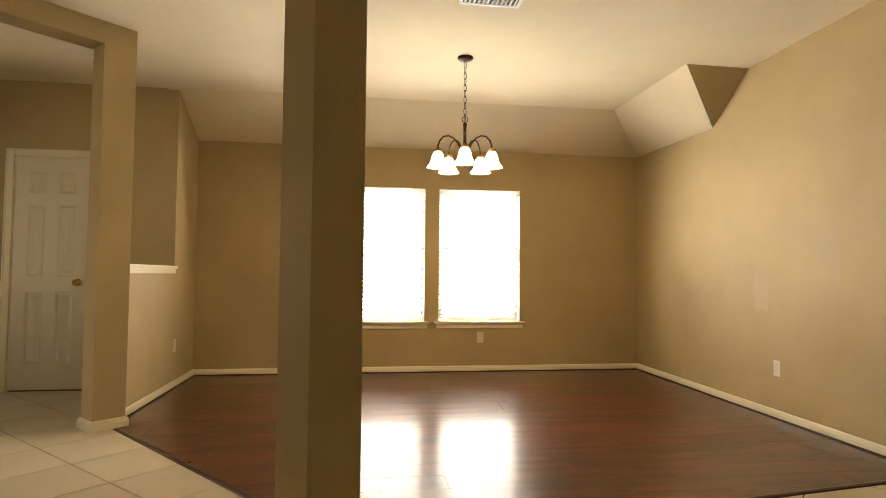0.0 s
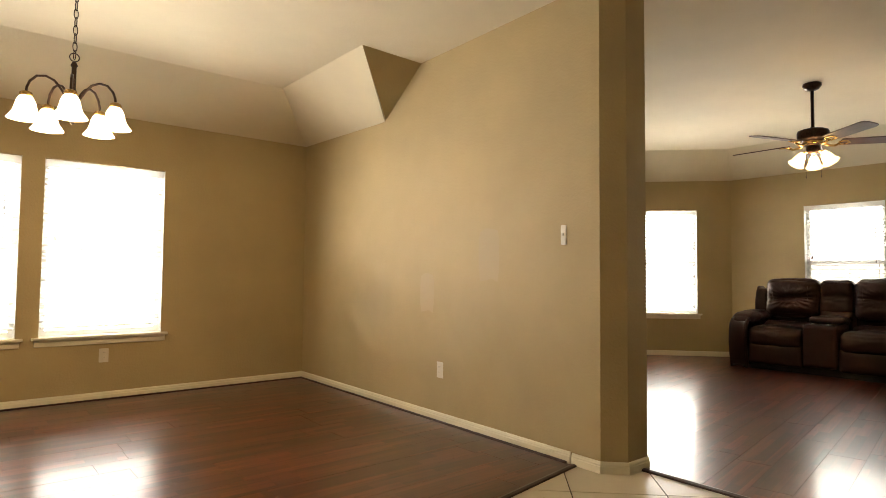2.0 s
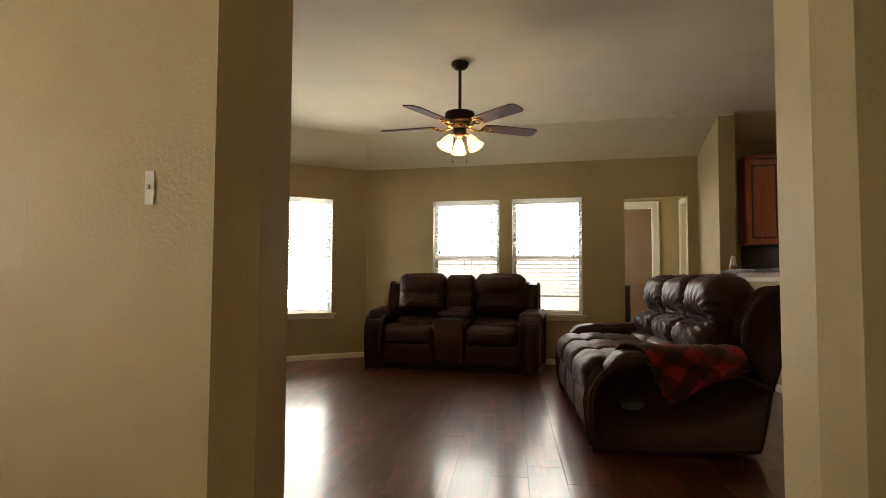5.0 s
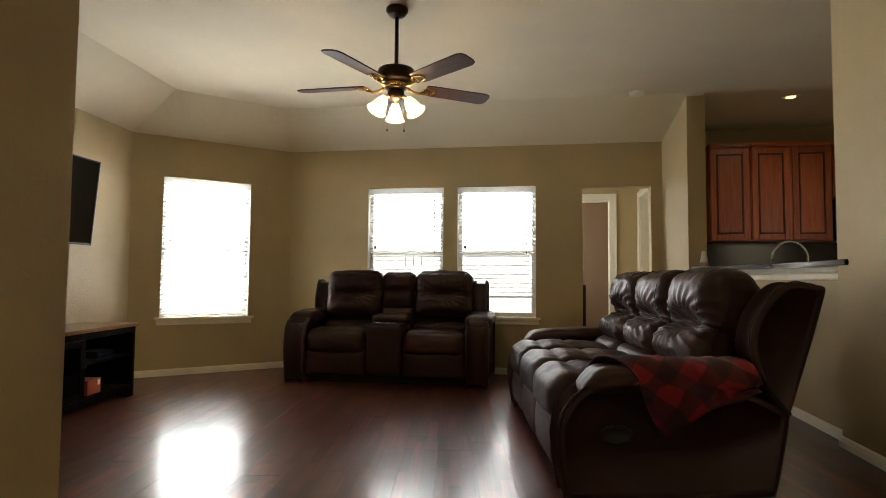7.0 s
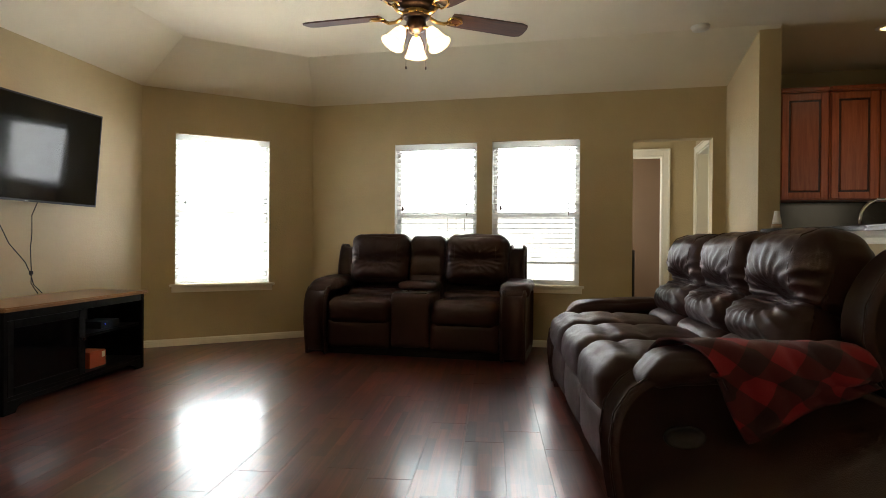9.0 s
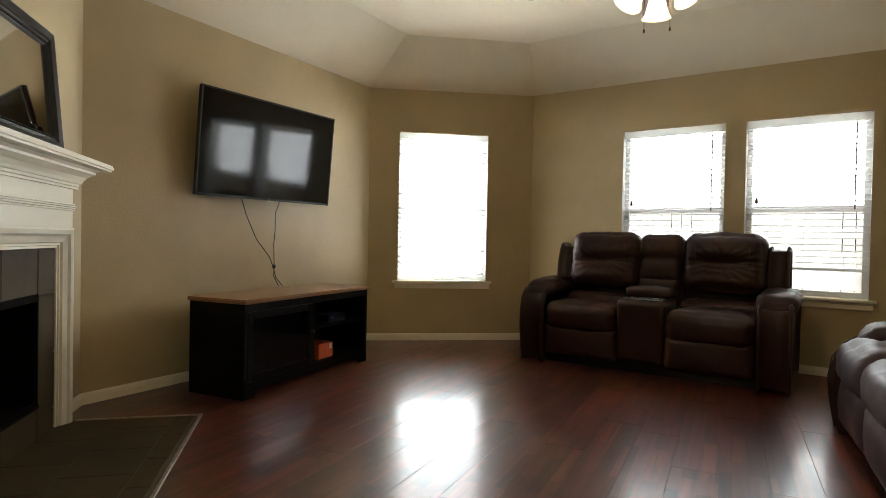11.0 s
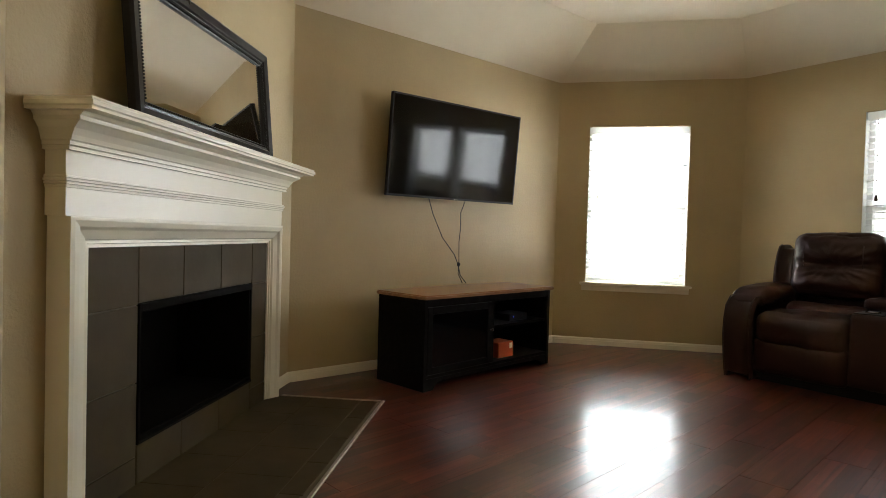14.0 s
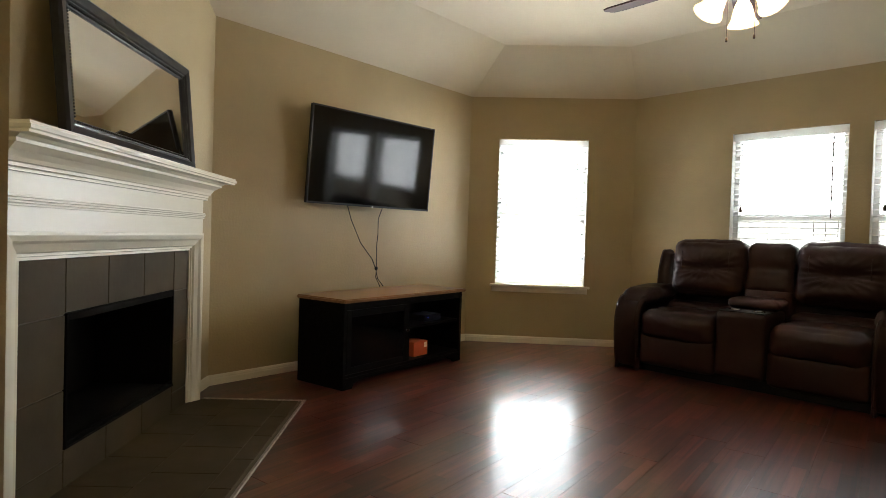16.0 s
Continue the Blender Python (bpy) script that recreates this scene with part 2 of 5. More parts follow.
def sweep(bm, path, profile, closed=False):
    """Runs a (out, z) profile along a plan path; out is to the path's left."""
    pts = [Vector((*p, 0)) for p in path]
    n = len(pts)
    rings = []
    for i, p in enumerate(pts):
        d0 = (p - pts[i - 1]).normalized() if (i or closed) else None
        d1 = (pts[(i + 1) % n] - p).normalized() if (i < n - 1 or closed) else None
        d0, d1 = d0 or d1, d1 or d0
        n0, n1 = Vector((-d0.y, d0.x, 0)), Vector((-d1.y, d1.x, 0))
        mid = (n0 + n1).normalized()
        k = 1 / max(0.3, mid.dot(n0))
        rings.append([bm.verts.new((p.x + mid.x * o * k, p.y + mid.y * o * k, z)) for o, z in profile])
    pairs = list(zip(rings, rings[1:])) + ([(rings[-1], rings[0])] if closed else [])
    q = len(profile)
    for a, b in pairs:
        for i in range(q):
            bm.faces.new((a[i], a[(i + 1) % q], b[(i + 1) % q], b[i]))
    if not closed:
        bm.faces.new(rings[0])
        bm.faces.new(rings[-1])
    return bm


def plan_matrix(p0, p1, z=0.0):
    """Local x from p0 to p1, local y to the left of it."""
    d = Vector((p1[0] - p0[0], p1[1] - p0[1]))
    return pose(p0[0], p0[1], z, 0, 0, math.degrees(math.atan2(d.y, d.x)))


def wall(name, p0, p1, thick, z0, z1, holes=(), label="", mat=None, trim0=0.0, trim1=0.0):
    """A wall whose room side faces left of p0-p1, with holes (u0, u1, z0, z1) cut through."""
    length = math.dist(p0, p1)
    us = sorted({-trim0, length + trim1, *[h[0] for h in holes], *[h[1] for h in holes]})
    zs = sorted({z0, z1, *[h[2] for h in holes if h[2] > z0], *[h[3] for h in holes if h[3] < z1]})
    solid = {}
    for i in range(len(us) - 1):
        for j in range(len(zs) - 1):
            um, zm = (us[i] + us[i + 1]) / 2, (zs[j] + zs[j + 1]) / 2
            solid[i, j] = not any(h[0] < um < h[1] and h[2] < zm < h[3] for h in holes)
    bm = bmesh.new()
    cache = {}

    def v(u, y, z):
        k = (round(u, 5), y, round(z, 5))
        if k not in cache:
            cache[k] = bm.verts.new((u, y, z))
        return cache[k]

    for (i, j), s in solid.items():
        if not s:
            continue
        a, b, c, d = us[i], us[i + 1], zs[j], zs[j + 1]
        bm.faces.new((v(a, 0, c), v(b, 0, c), v(b, 0, d), v(a, 0, d)))
        bm.faces.new((v(a, -thick, c), v(b, -thick, c), v(b, -thick, d), v(a, -thick, d)))
        for di, dj, e in ((-1, 0, ((a, c), (a, d))), (1, 0, ((b, c), (b, d))), (0, -1, ((a, c), (b, c))), (0, 1, ((a, d), (b, d)))):
            if not solid.get((i + di, j + dj), False):
                (u0, w0), (u1, w1) = e
                bm.faces.new((v(u0, 0, w0), v(u1, 0, w1), v(u1, -thick, w1), v(u0, -thick, w0)))
    return tagged(part(name, bm, mat or WALL, m=plan_matrix(p0, p1)), label or "beige painted plaster wall with light orange-peel texture", "wall", kind="structure")


BASE_PROFILE = [(0.0, 0.0), (0.014, 0.0), (0.014, 0.040), (0.011, 0.044), (0.011, 0.052), (0.006, 0.062), (0.0, 0.066)]


def baseboard(path, parent_label="white painted moulded baseboard", z=0.0):
    bm = bmesh.new()
    sweep(bm, path, [(o + 0.0005, h + z) for o, h in BASE_PROFILE])
    return tagged(part("baseboard", bm, TRIM), parent_label, "baseboard", kind="structure")


# ---- the plan ----
CEILING, PLATE = 2.72, 2.40
XL, XR, YN = -1.12, 3.65, 6.14           # dining room
XO, XE = 3.86, 9.0                         # living side of the wall, window wall
YB = 0.05
BAY0, BAY1 = (7.93, 5.33), (9.0, 4.15)
FIRE0, FIRE1 = (3.86, 3.553), (5.30, 5.131)
T = 0.14


def right_wall(y):
    """Where the dining room's slightly skewed right wall stands."""
    return 3.57 + (y - 2.44) * (XR - 3.57) / (YN - 2.44)


WIN_D = [(0.34, 1.23), (1.38, 2.28)]
DZ0, DZ1 = 0.54, 1.975
LZ0, LZ1 = 0.59, 1.975
BZ0, BZ1 = 0.575, 1.997
WIN_L = [(2.415, 3.255), (1.435, 2.265)]

# the fireplace's own axes: x along the chimney breast, -y into the room
FW = 0.95
FM = plan_matrix(FIRE0, FIRE1, 0.0485) @ Matrix.Scale(FW, 4)
FH = plan_matrix(FIRE0, FIRE1) @ Matrix.Diagonal((FW, FW, 1, 1))
FZ = -0.0485 / FW + 0.001                  # the floor's height on them

# walls, room side to the left of the direction of each
wall("wall_dining_window", (XR + 0.2, YN), (-3.74, YN), T, 0, 2.8,
     [(XR + 0.2 - b, XR + 0.2 - a, DZ0, DZ1) for a, b in WIN_D])
wall("wall_dining_left", (XL, YN), (XL, 5.45), T, 0, 2.8)
wall("wall_door", (XL - T, 5.45), (-3.6, 5.45), T, 0, 2.8, [(0.59, 1.21, 0, 2.056)])
# the hole is for the added foyer window, out of view
wall("wall_foyer_west", (-3.6, YN), (-3.6, -2.4), T, 0, 2.8, [(2.2, 3.2, 0.5, 2.1)])
wall("wall_hall_south", (-3.6, -2.4), (3.57, -2.4), T, 0, 2.8)
tagged(part("wall_dining_right", prism(bmesh.new(), [(XR, YN), (3.57, 2.44), (3.67, 2.335), (XO, 2.335), (XO, YN)], 0, 2.8), WALL), "beige painted plaster wall with a chamfered end", "wall", kind="structure")
tagged(part("wall_hall_east", prism(bmesh.new(), [(3.57, -2.4), (3.57, 0.635), (3.645, 0.71), (XO, 0.735), (XO, -2.4)], 0, 2.8), WALL), "beige painted plaster wall with a chamfered end", "wall", kind="structure")
wall("wall_television", BAY0, FIRE1, T, 0, 2.8, trim0=0.06, trim1=0.12)
bay_len = math.dist(BAY0, BAY1)
BAYW = (0.445, 1.31)
wall("wall_bay", BAY1, BAY0, T, 0, 2.8, [(BAYW[0], BAYW[1], BZ0, BZ1)])
wall("wall_living_window", (XE, YB), (XE, BAY1[1]), T, 0, 2.8,
     [(a - YB, b - YB, LZ0, LZ1) for a, b in WIN_L] + [(0.28 - YB, 0.96 - YB, 0, 1.945)], trim1=0.06)
tagged(part("wall_kitchen_end", prism(bmesh.new(), [(8.47, YB), (8.47, -0.11), (9.9, -0.11), (9.9, 0.055), (XE + 0.002, 0.17), (XE - 0.002, 0.17)], 0, 2.8), WALL), "beige painted plaster wall end beside the kitchen bar", "wall", kind="structure")
wall("wall_living_south", (XO, -0.38), (6.69, -0.38), T, 0, 2.8)
KNEE = [(6.69, -0.45), (7.55, -0.45), (8.47, -0.08)]
tagged(part("wall_knee", prism(bmesh.new(), KNEE + [(8.47, -0.22), (7.52, -0.58), (6.69, -0.58)], 0, 1.06), WALL), "beige plaster half wall under the kitchen bar", "wall", kind="structure")
FL = math.dist(FIRE0, FIRE1)
wall("wall_fireplace", FIRE1, FIRE0, 0.03, 0, 2.8, [(FL - 1.52, FL - 0.556, 0.158, 0.675)])
wall("wall_kitchen_east", (9.9, -3.4), (9.9, -0.11), T, 0, 2.8)
wall("wall_kitchen_south", (XO, -3.4), (9.9, -3.4), T, 0, 2.8)

# half wall with a white cap towards the foyer
wall("wall_half", (XL, 5.45), (XL, 4.16), T, 0, 1.06)
bm = boxes((XL - T - 0.035, XL + 0.035, 4.24, 5.448, 1.075, 1.10), bevel=0.006, seg=2)
box(bm, XL - T - 0.015, XL + 0.015, 4.26, 5.446, 1.03, 1.075, 0.004)
tagged(part("half_wall_cap", bm, TRIM), "white moulded cap on the half wall", "trim", kind="structure")

# pillars and the diagonal beam
FAR_PILLAR = [(-1.18, 4.01), (-1.03, 4.16), (-1.16, 4.31), (-1.31, 4.16)]
tagged(part("pillar_far", prism(bmesh.new(), FAR_PILLAR, 0, 2.8), WALL), "beige plaster pillar at the end of the half wall", "pillar", kind="structure")
NEAR_PILLAR = [(0.243, 2.03), (0.362, 1.905), (0.54, 1.905), (0.54, 2.06), (0.43, 2.06), (0.33, 2.14)]
tagged(part("pillar_near", prism(bmesh.new(), NEAR_PILLAR, 0, 2.8), WALL), "beige plaster pillar with a chamfered side", "pillar", kind="structure")
tagged(part("beam", prism(bmesh.new(), [(-1.18, 4.01), (-1.31, 4.14), (-3.57, 1.88), (-3.57, 1.62)], 2.57, 2.8), WALL), "beige plaster beam running diagonally over the foyer", "beam", kind="structure")


def sheet(name, polys, mat, label):
    bm = bmesh.new()
    cache = {}
    for poly in polys:
        vs = []
        for p in poly:
            k = tuple(round(c, 4) for c in p)
            if k not in cache:
                cache[k] = bm.verts.new(k)
            vs.append(cache[k])
        bm.faces.new(vs)
    r = bmesh.ops.extrude_face_region(bm, geom=list(bm.faces))
    for v in r["geom"]:
        if isinstance(v, bmesh.types.BMVert):
            v.co.z += 0.08
    return tagged(part(name, bm, mat), label, "ceiling", kind="structure")


C, P = CEILING, PLATE
GABLE = [(3.057, 4.100, C), (XR + 0.1, 4.120, C), (XR + 0.02, 4.659, 2.341)]
sheet("ceiling_dining", [
    [(-3.74, -2.5, C), (XR + 0.1, -2.5, C), (XR + 0.1, 4.120, C), (3.057, 4.100, C), (3.05, 5.42, C), (XL - 0.1, 5.42, C), (-3.74, 5.42, C)],
    [(-3.74, 5.42, C), (XL - 0.1, 5.42, C), (XL - 0.1, 6.3, C), (-3.74, 6.3, C)],
    [(XL - 0.1, 5.42, C), (3.05, 5.42, C), (XR, YN, P), (XL - 0.1, YN, P)],
    [(3.05, 5.42, C), (3.057, 4.100, C), (XR, 4.659, 2.341), (XR, YN, P)],
], CEIL, "cream textured ceiling sloping down to the window wall")
sheet("wall_gable", [GABLE], WALL, "beige plaster triangle closing the end of the sloped ceiling")
sheet("ceiling_living", [
    [(XR + 0.1, -3.5, C), (8.43, -3.5, C), (8.43, -0.10, C), (8.43, 3.93, C), (7.69, 4.72, C), (XR + 0.1, 4.45, C)],
    [(8.43, -3.5, C), (10.0, -3.5, C), (10.0, -0.10, C), (8.43, -0.10, C)],
    [(8.43, -0.10, C), (XE, -0.10, P), (XE, 4.15, P), (8.43, 3.93, C)],
    [(8.43, 3.93, C), (XE, 4.15, P), (*BAY0, P), (7.69, 4.72, C)],
    [(7.69, 4.72, C), (*BAY0, P), (XR + 0.1, 5.015, P), (XR + 0.1, 4.45, C)],
], CEIL, "cream textured tray ceiling with sloped borders")

# sub-floors under boards and tiles
def slab(name, outline, z0, z1, mat, label):
    return tagged(part(name, prism(bmesh.new(), outline, z0, z1), mat), label, "floor", kind="structure")


DINING = [(XL, YN), (XL, 4.16), (0.50, 2.17), (3.60, 2.62), (XR, YN)]
floor_hall = slab("floor_hall", [(-3.7, -2.5), (3.78, -2.5), (3.78, 2.40), (3.60, 2.62), (0.50, 2.17), (XL, 4.16), (XL, 6.14), (-3.7, 6.14)], -0.1, -0.006, GROUT, "cream ceramic tile floor laid diagonally with dark grout")
floor_dining = slab("floor_dining", DINING, -0.1, -0.008, STRIP, "dark cherry laminate floor with glossy finish")
floor_living = slab("floor_living", [(3.78, -0.5), (9.0, -0.5), (9.0, 4.15), (7.93, 5.33), (3.78, 5.33)], -0.1, -0.008, STRIP, "dark cherry laminate floor with glossy finish")
slab("floor_kitchen", [(3.78, -3.5), (10, -3.5), (10, -0.5), (3.78, -0.5)], -0.1, 0.0, TILE, "cream kitchen floor")
slab("floor_passage", [(9.0, 0.0), (11.5, 0.0), (11.5, 1.42), (9.0, 1.42)], -0.1, 0.0, TILE, "cream passage floor")

# ---- baseboards ----
baseboard([(right_wall(2.64), 2.64), (XR, YN), (XL, YN), (XL, 4.30)])
# dark strip drawn as the shadow line between dining baseboard and floor
bm = bmesh.new()
sweep(bm, [(right_wall(2.66) - 0.015, 2.66), (XR - 0.015, YN - 0.015), (XL + 0.015, YN - 0.015), (XL + 0.015, 4.32)], [(0.0, 0.0), (0.013, 0.0), (0.011, 0.008), (0.006, 0.012), (0.0, 0.013)])
tagged(part("trim_base_shadow", bm, STRIP), "dark strip standing for the shadow line at the foot of the baseboard", "trim", kind="structure")
baseboard([(XO, 2.335), (3.67, 2.335), (3.57, 2.44), (right_wall(2.63), 2.63)], "white painted moulded baseboard round the wall end", -0.004)
baseboard([(3.57, -2.4), (3.57, 0.635), (3.645, 0.71), (XO, 0.735)], "white painted moulded baseboard round the wall end", -0.004)
baseboard([(XE, 0.97), (XE, BAY1[1]), BAY0, FIRE1, tuple((FM @ Vector((1.89, 0, 0))).to_2d())])
baseboard([(XO, 0.735), (XO, -0.38), (6.69, -0.38), *KNEE])
baseboard([(XO, 3.52), (XO, 2.335)])
baseboard([(XL - T, 5.45), (-1.66, 5.45)])
for pillar in (FAR_PILLAR, NEAR_PILLAR):
    bm = bmesh.new()
    sweep(bm, pillar[::-1], [(o * 1.4 + 0.0005, h * 1.05 - 0.004) for o, h in BASE_PROFILE], closed=True)
    tagged(part("baseboard", bm, TRIM), "white moulded baseboard round the pillar", "baseboard", kind="structure")


# ---- windows ----
def window(name, p0, p1, u0, u1, z0, z1, label, slat_tilt, raised=0.0):
    """A single-hung window with sill, panes and a slatted blind; room side to the left of p0-p1."""
    m = plan_matrix(p0, p1) @ pose((u0 + u1) / 2, 0, z0)
    w, h = u1 - u0, z1 - z0
    win = thing(name, m, label, "window", kind="structure")
    a = w / 2
    f = 0.045
    bm = boxes((-a, -a + f, -0.135, -0.075, 0, h), (a - f, a, -0.135, -0.075, 0, h), (-a + f, a - f, -0.135, -0.075, 0, f), (-a + f, a - f, -0.135, -0.075, h - f, h))
    box(bm, -a + f, a - f, -0.13, -0.085, h * 0.47, h * 0.47 + 0.05)
    part("window_frame", bm, VINYL, win)
    # thin white liners added so the beige reveals read as brightly lit
    for x in (-a + 0.0005, a - 0.0035):
        part("jamb_liner", boxes((x, x + 0.003, -0.074, -0.004, 0.004, h - 0.001)), VINYL, win)
    for lo, hi in ((f, h * 0.47), (h * 0.47 + 0.05, h - f)):
        g = part("pane", boxes((-a + f, a - f, -0.112, -0.108, lo, hi)), GLASS, win)
        g.visible_shadow = False
    bm = boxes((-a - 0.05, a + 0.05, -0.004, 0.045, -0.022, 0.0), (-a + 0.001, a - 0.001, -0.08, -0.004, -0.02, 0.002), bevel=0.004, seg=2)
    box(bm, -a - 0.03, a + 0.03, 0.001, 0.016, -0.075, -0.022, 0.004)
    box(bm, -a - 0.03, a + 0.03, 0.016, 0.026, -0.036, -0.022, 0.003)
    part("window_sill", bm, TRIM, win, "white painted window sill with apron")
    blind = new("blind")
    blind.parent = win
    blind["label"] = "white slatted blind lowered over the window"
    part("valance", boxes((-a + 0.006, a - 0.006, -0.062, -0.010, h - 0.065, h - 0.004), bevel=0.005, seg=2), BLIND, blind)
    n = int((h - 0.12 - raised) / 0.047)
    mesh = None
    for i in range(n):
        if mesh is None:
            bm = bmesh.new()
            t = 0.0025
            prof = [(-0.025, 0.0), (0.0, 0.003), (0.025, 0.0), (0.025, -t), (0.0, 0.003 - t), (-0.025, -t)]
            ends = [[bm.verts.new((x, y, z)) for y, z in prof] for x in (-a + 0.007, a - 0.007)]
            for k in range(6):
                bm.faces.new((ends[0][k], ends[0][(k + 1) % 6], ends[1][(k + 1) % 6], ends[1][k]))
            bm.faces.new(ends[0])
            bm.faces.new(ends[1])
            s = part("slat", bm, BLIND, blind)
            mesh = s.data
        else:
            s = new("slat", mesh)
            s.parent = blind
        s.matrix_basis = pose(0, -0.036, h - 0.09 - i * 0.047, slat_tilt + random.uniform(-2, 2), 0, 0)
    part("bottom_rail", boxes((-a + 0.012, a - 0.012, -0.058, -0.016, h - 0.09 - n * 0.047 - 0.012, h - 0.09 - n * 0.047 + 0.008), bevel=0.004), BLIND, blind)
    bm = bmesh.new()
    for x in (-a * 0.62, 0.0, a * 0.62):
        tube(bm, [(x, -0.009, h - 0.06), (x, -0.009, h - 0.09 - n * 0.047)], 0.0012, 5)
    part("ladder_cord", bm, BLIND, blind)
    part("wand", tube(bmesh.new(), [(-a + 0.10, -0.005, h - 0.07), (-a + 0.10, -0.004, h - 0.72)], 0.0045, 8), BRONZE if slat_tilt < 10 else BLIND, blind)
    bm = tube(bmesh.new(), [(a - 0.08, -0.006, h - 0.07), (a - 0.085, -0.005, h - 0.62)], 0.0015, 5)
    lathe(bm, [(0.003, 0.0), (0.011, -0.012), (0.013, -0.045), (0.004, -0.05)], 10, pose(a - 0.085, -0.005, h - 0.62))
    part("lift_cord", bm, BRONZE if slat_tilt < 10 else BLIND, blind, "cord with a tassel")
    return win


for i, (a, b) in enumerate(WIN_D):
    window(f"window_{i + 1}", (XR + 0.2, YN), (XL, YN), XR + 0.2 - b, XR + 0.2 - a, DZ0, DZ1, "white vinyl window with closed-up white slatted blind and sill", 26)
    window_light("window_light", ((a + b) / 2, YN + 0.17, (DZ0 + DZ1) / 2), (0, -1, 0), b - a - 0.02, DZ1 - DZ0 - 0.02, DINING_W)
window("window_3", BAY1, BAY0, BAYW[0], BAYW[1], BZ0, BZ1, "white vinyl window with white slatted blind in the angled wall", 26)
bay_mid = Vector((BAY1[0], BAY1[1], 0)).lerp(Vector((BAY0[0], BAY0[1], 0)), (BAYW[0] + BAYW[1]) / 2 / bay_len)
window_light("window_light", (bay_mid.x + 0.12, bay_mid.y + 0.12, (BZ0 + BZ1) / 2), (-1, -1, 0), BAYW[1] - BAYW[0] - 0.02, BZ1 - BZ0 - 0.02, BAY_W)
for i, (a, b) in enumerate(WIN_L):
    window(f"window_{i + 4}", (XE, YB), (XE, BAY1[1]), a - YB, b - YB, LZ0, LZ1, "white vinyl window with open slatted blind, bright yard beyond", 4, (0.0, 0.14)[i])
    window_light("window_light", (XE + 0.17, (a + b) / 2, LZ0 + 0.745 * (LZ1 - LZ0)), (-1.0, 0, -0.12), b - a - 0.02, 0.49 * (LZ1 - LZ0), LIVING_W)

# unseen window with a warm lamp behind it, added to brighten the foyer
window("window_6", (-3.6, YN), (-3.6, -2.4), 2.2, 3.2, 0.5, 2.1, "unseen white vinyl window with open slatted blind, added to light the foyer", 8)
window_light("window_light", (-3.77, YN - 2.7, 1.3), (1, 0.25, 0), 0.98, 1.58, FOYER_FILL_W, (1.0, 0.88, 0.70))


# ---- floors ----
def clip_convex(poly, region):
    """Clips a convex polygon to a counter-clockwise convex region."""
    out = poly
    for (ax, ay), (bx, by) in zip(region, region[1:] + region[:1]):
        src, out = out, []
        for p, q in zip(src, src[1:] + src[:1]):
            sp = (bx - ax) * (p[1] - ay) - (by - ay) * (p[0] - ax)
            sq = (bx - ax) * (q[1] - ay) - (by - ay) * (q[0] - ax)
            if sp >= 0:
                out.append(p)
            if (sp > 0 > sq) or (sp < 0 < sq):
                k = sp / (sp - sq)
                out.append((p[0] + k * (q[0] - p[0]), p[1] + k * (q[1] - p[1])))
        if len(out) < 3:
            return []
    return out


def area_of(poly):
    return abs(sum(p[0] * q[1] - q[0] * p[1] for p, q in zip(poly, poly[1:] + poly[:1]))) / 2


def piece(name, poly, m_inv, z0, z1, material, parent, basis):
    """One board or tile, its top edge eased by a hair."""
    local = [(m_inv @ Vector((x, y, 0))).to_2d() for x, y in poly]
    cx, cy = sum(p.x for p in local) / len(local), sum(p.y for p in local) / len(local)
    bm = bmesh.new()
    rings = []
    for inset, z in ((0.0, z0), (0.0, z1 - 0.0006), (0.0007, z1)):
        rings.append([])
        for p in local:
            d = Vector((cx - p.x, cy - p.y))
            d = d.normalized() * min(inset, d.length * 0.3)
            rings[-1].append(bm.verts.new((p.x + d.x, p.y + d.y, z)))
    for a, b in zip(rings, rings[1:]):
        for i in range(len(a)):
            bm.faces.new((a[i], a[(i + 1) % len(a)], b[(i + 1) % len(a)], b[i]))
    bm.faces.new(rings[-1])
    return part(name, bm, material, parent, m=basis)


def boards(parent, region, turn=0.0, width=0.19, length=1.22):
    """Rows of boards over a convex region, their length turned from x by some degrees."""
    across = pose(0, 0, 0, 0, 0, turn)
    area = [tuple((across.inverted() @ Vector((*p, 0))).to_2d()) for p in region]
    (x0, y0), (x1, y1) = [[f(p[i] for p in area) for i in (0, 1)] for f in (min, max)]
    for r in range(int((y1 - y0) / width) + 1):
        x = x0 - random.uniform(0, length)
        while x < x1:
            g, low = 0.0006, y0 + r * width
            poly = clip_convex([(x + g, low + g), (x + length - g, low + g), (x + length - g, low + width - g), (x + g, low + width - g)], area)
            if poly and area_of(poly) > 0.002:
                basis = pose(x + length / 2, low + width / 2, 0)
                piece("plank", poly, basis.inverted(), -0.008, random.uniform(-0.0004, 0.0), FLOOR_WOOD, parent, across @ basis)
            x += length


boards(floor_dining, [(XL, 4.16), (0.50, 2.17), (3.60, 2.62), (XR, YN), (XL, YN)])
boards(floor_living, [(3.83, -0.5), (9.0, -0.5), (9.0, 4.15), BAY0, (3.83, 5.33)], 8.3)

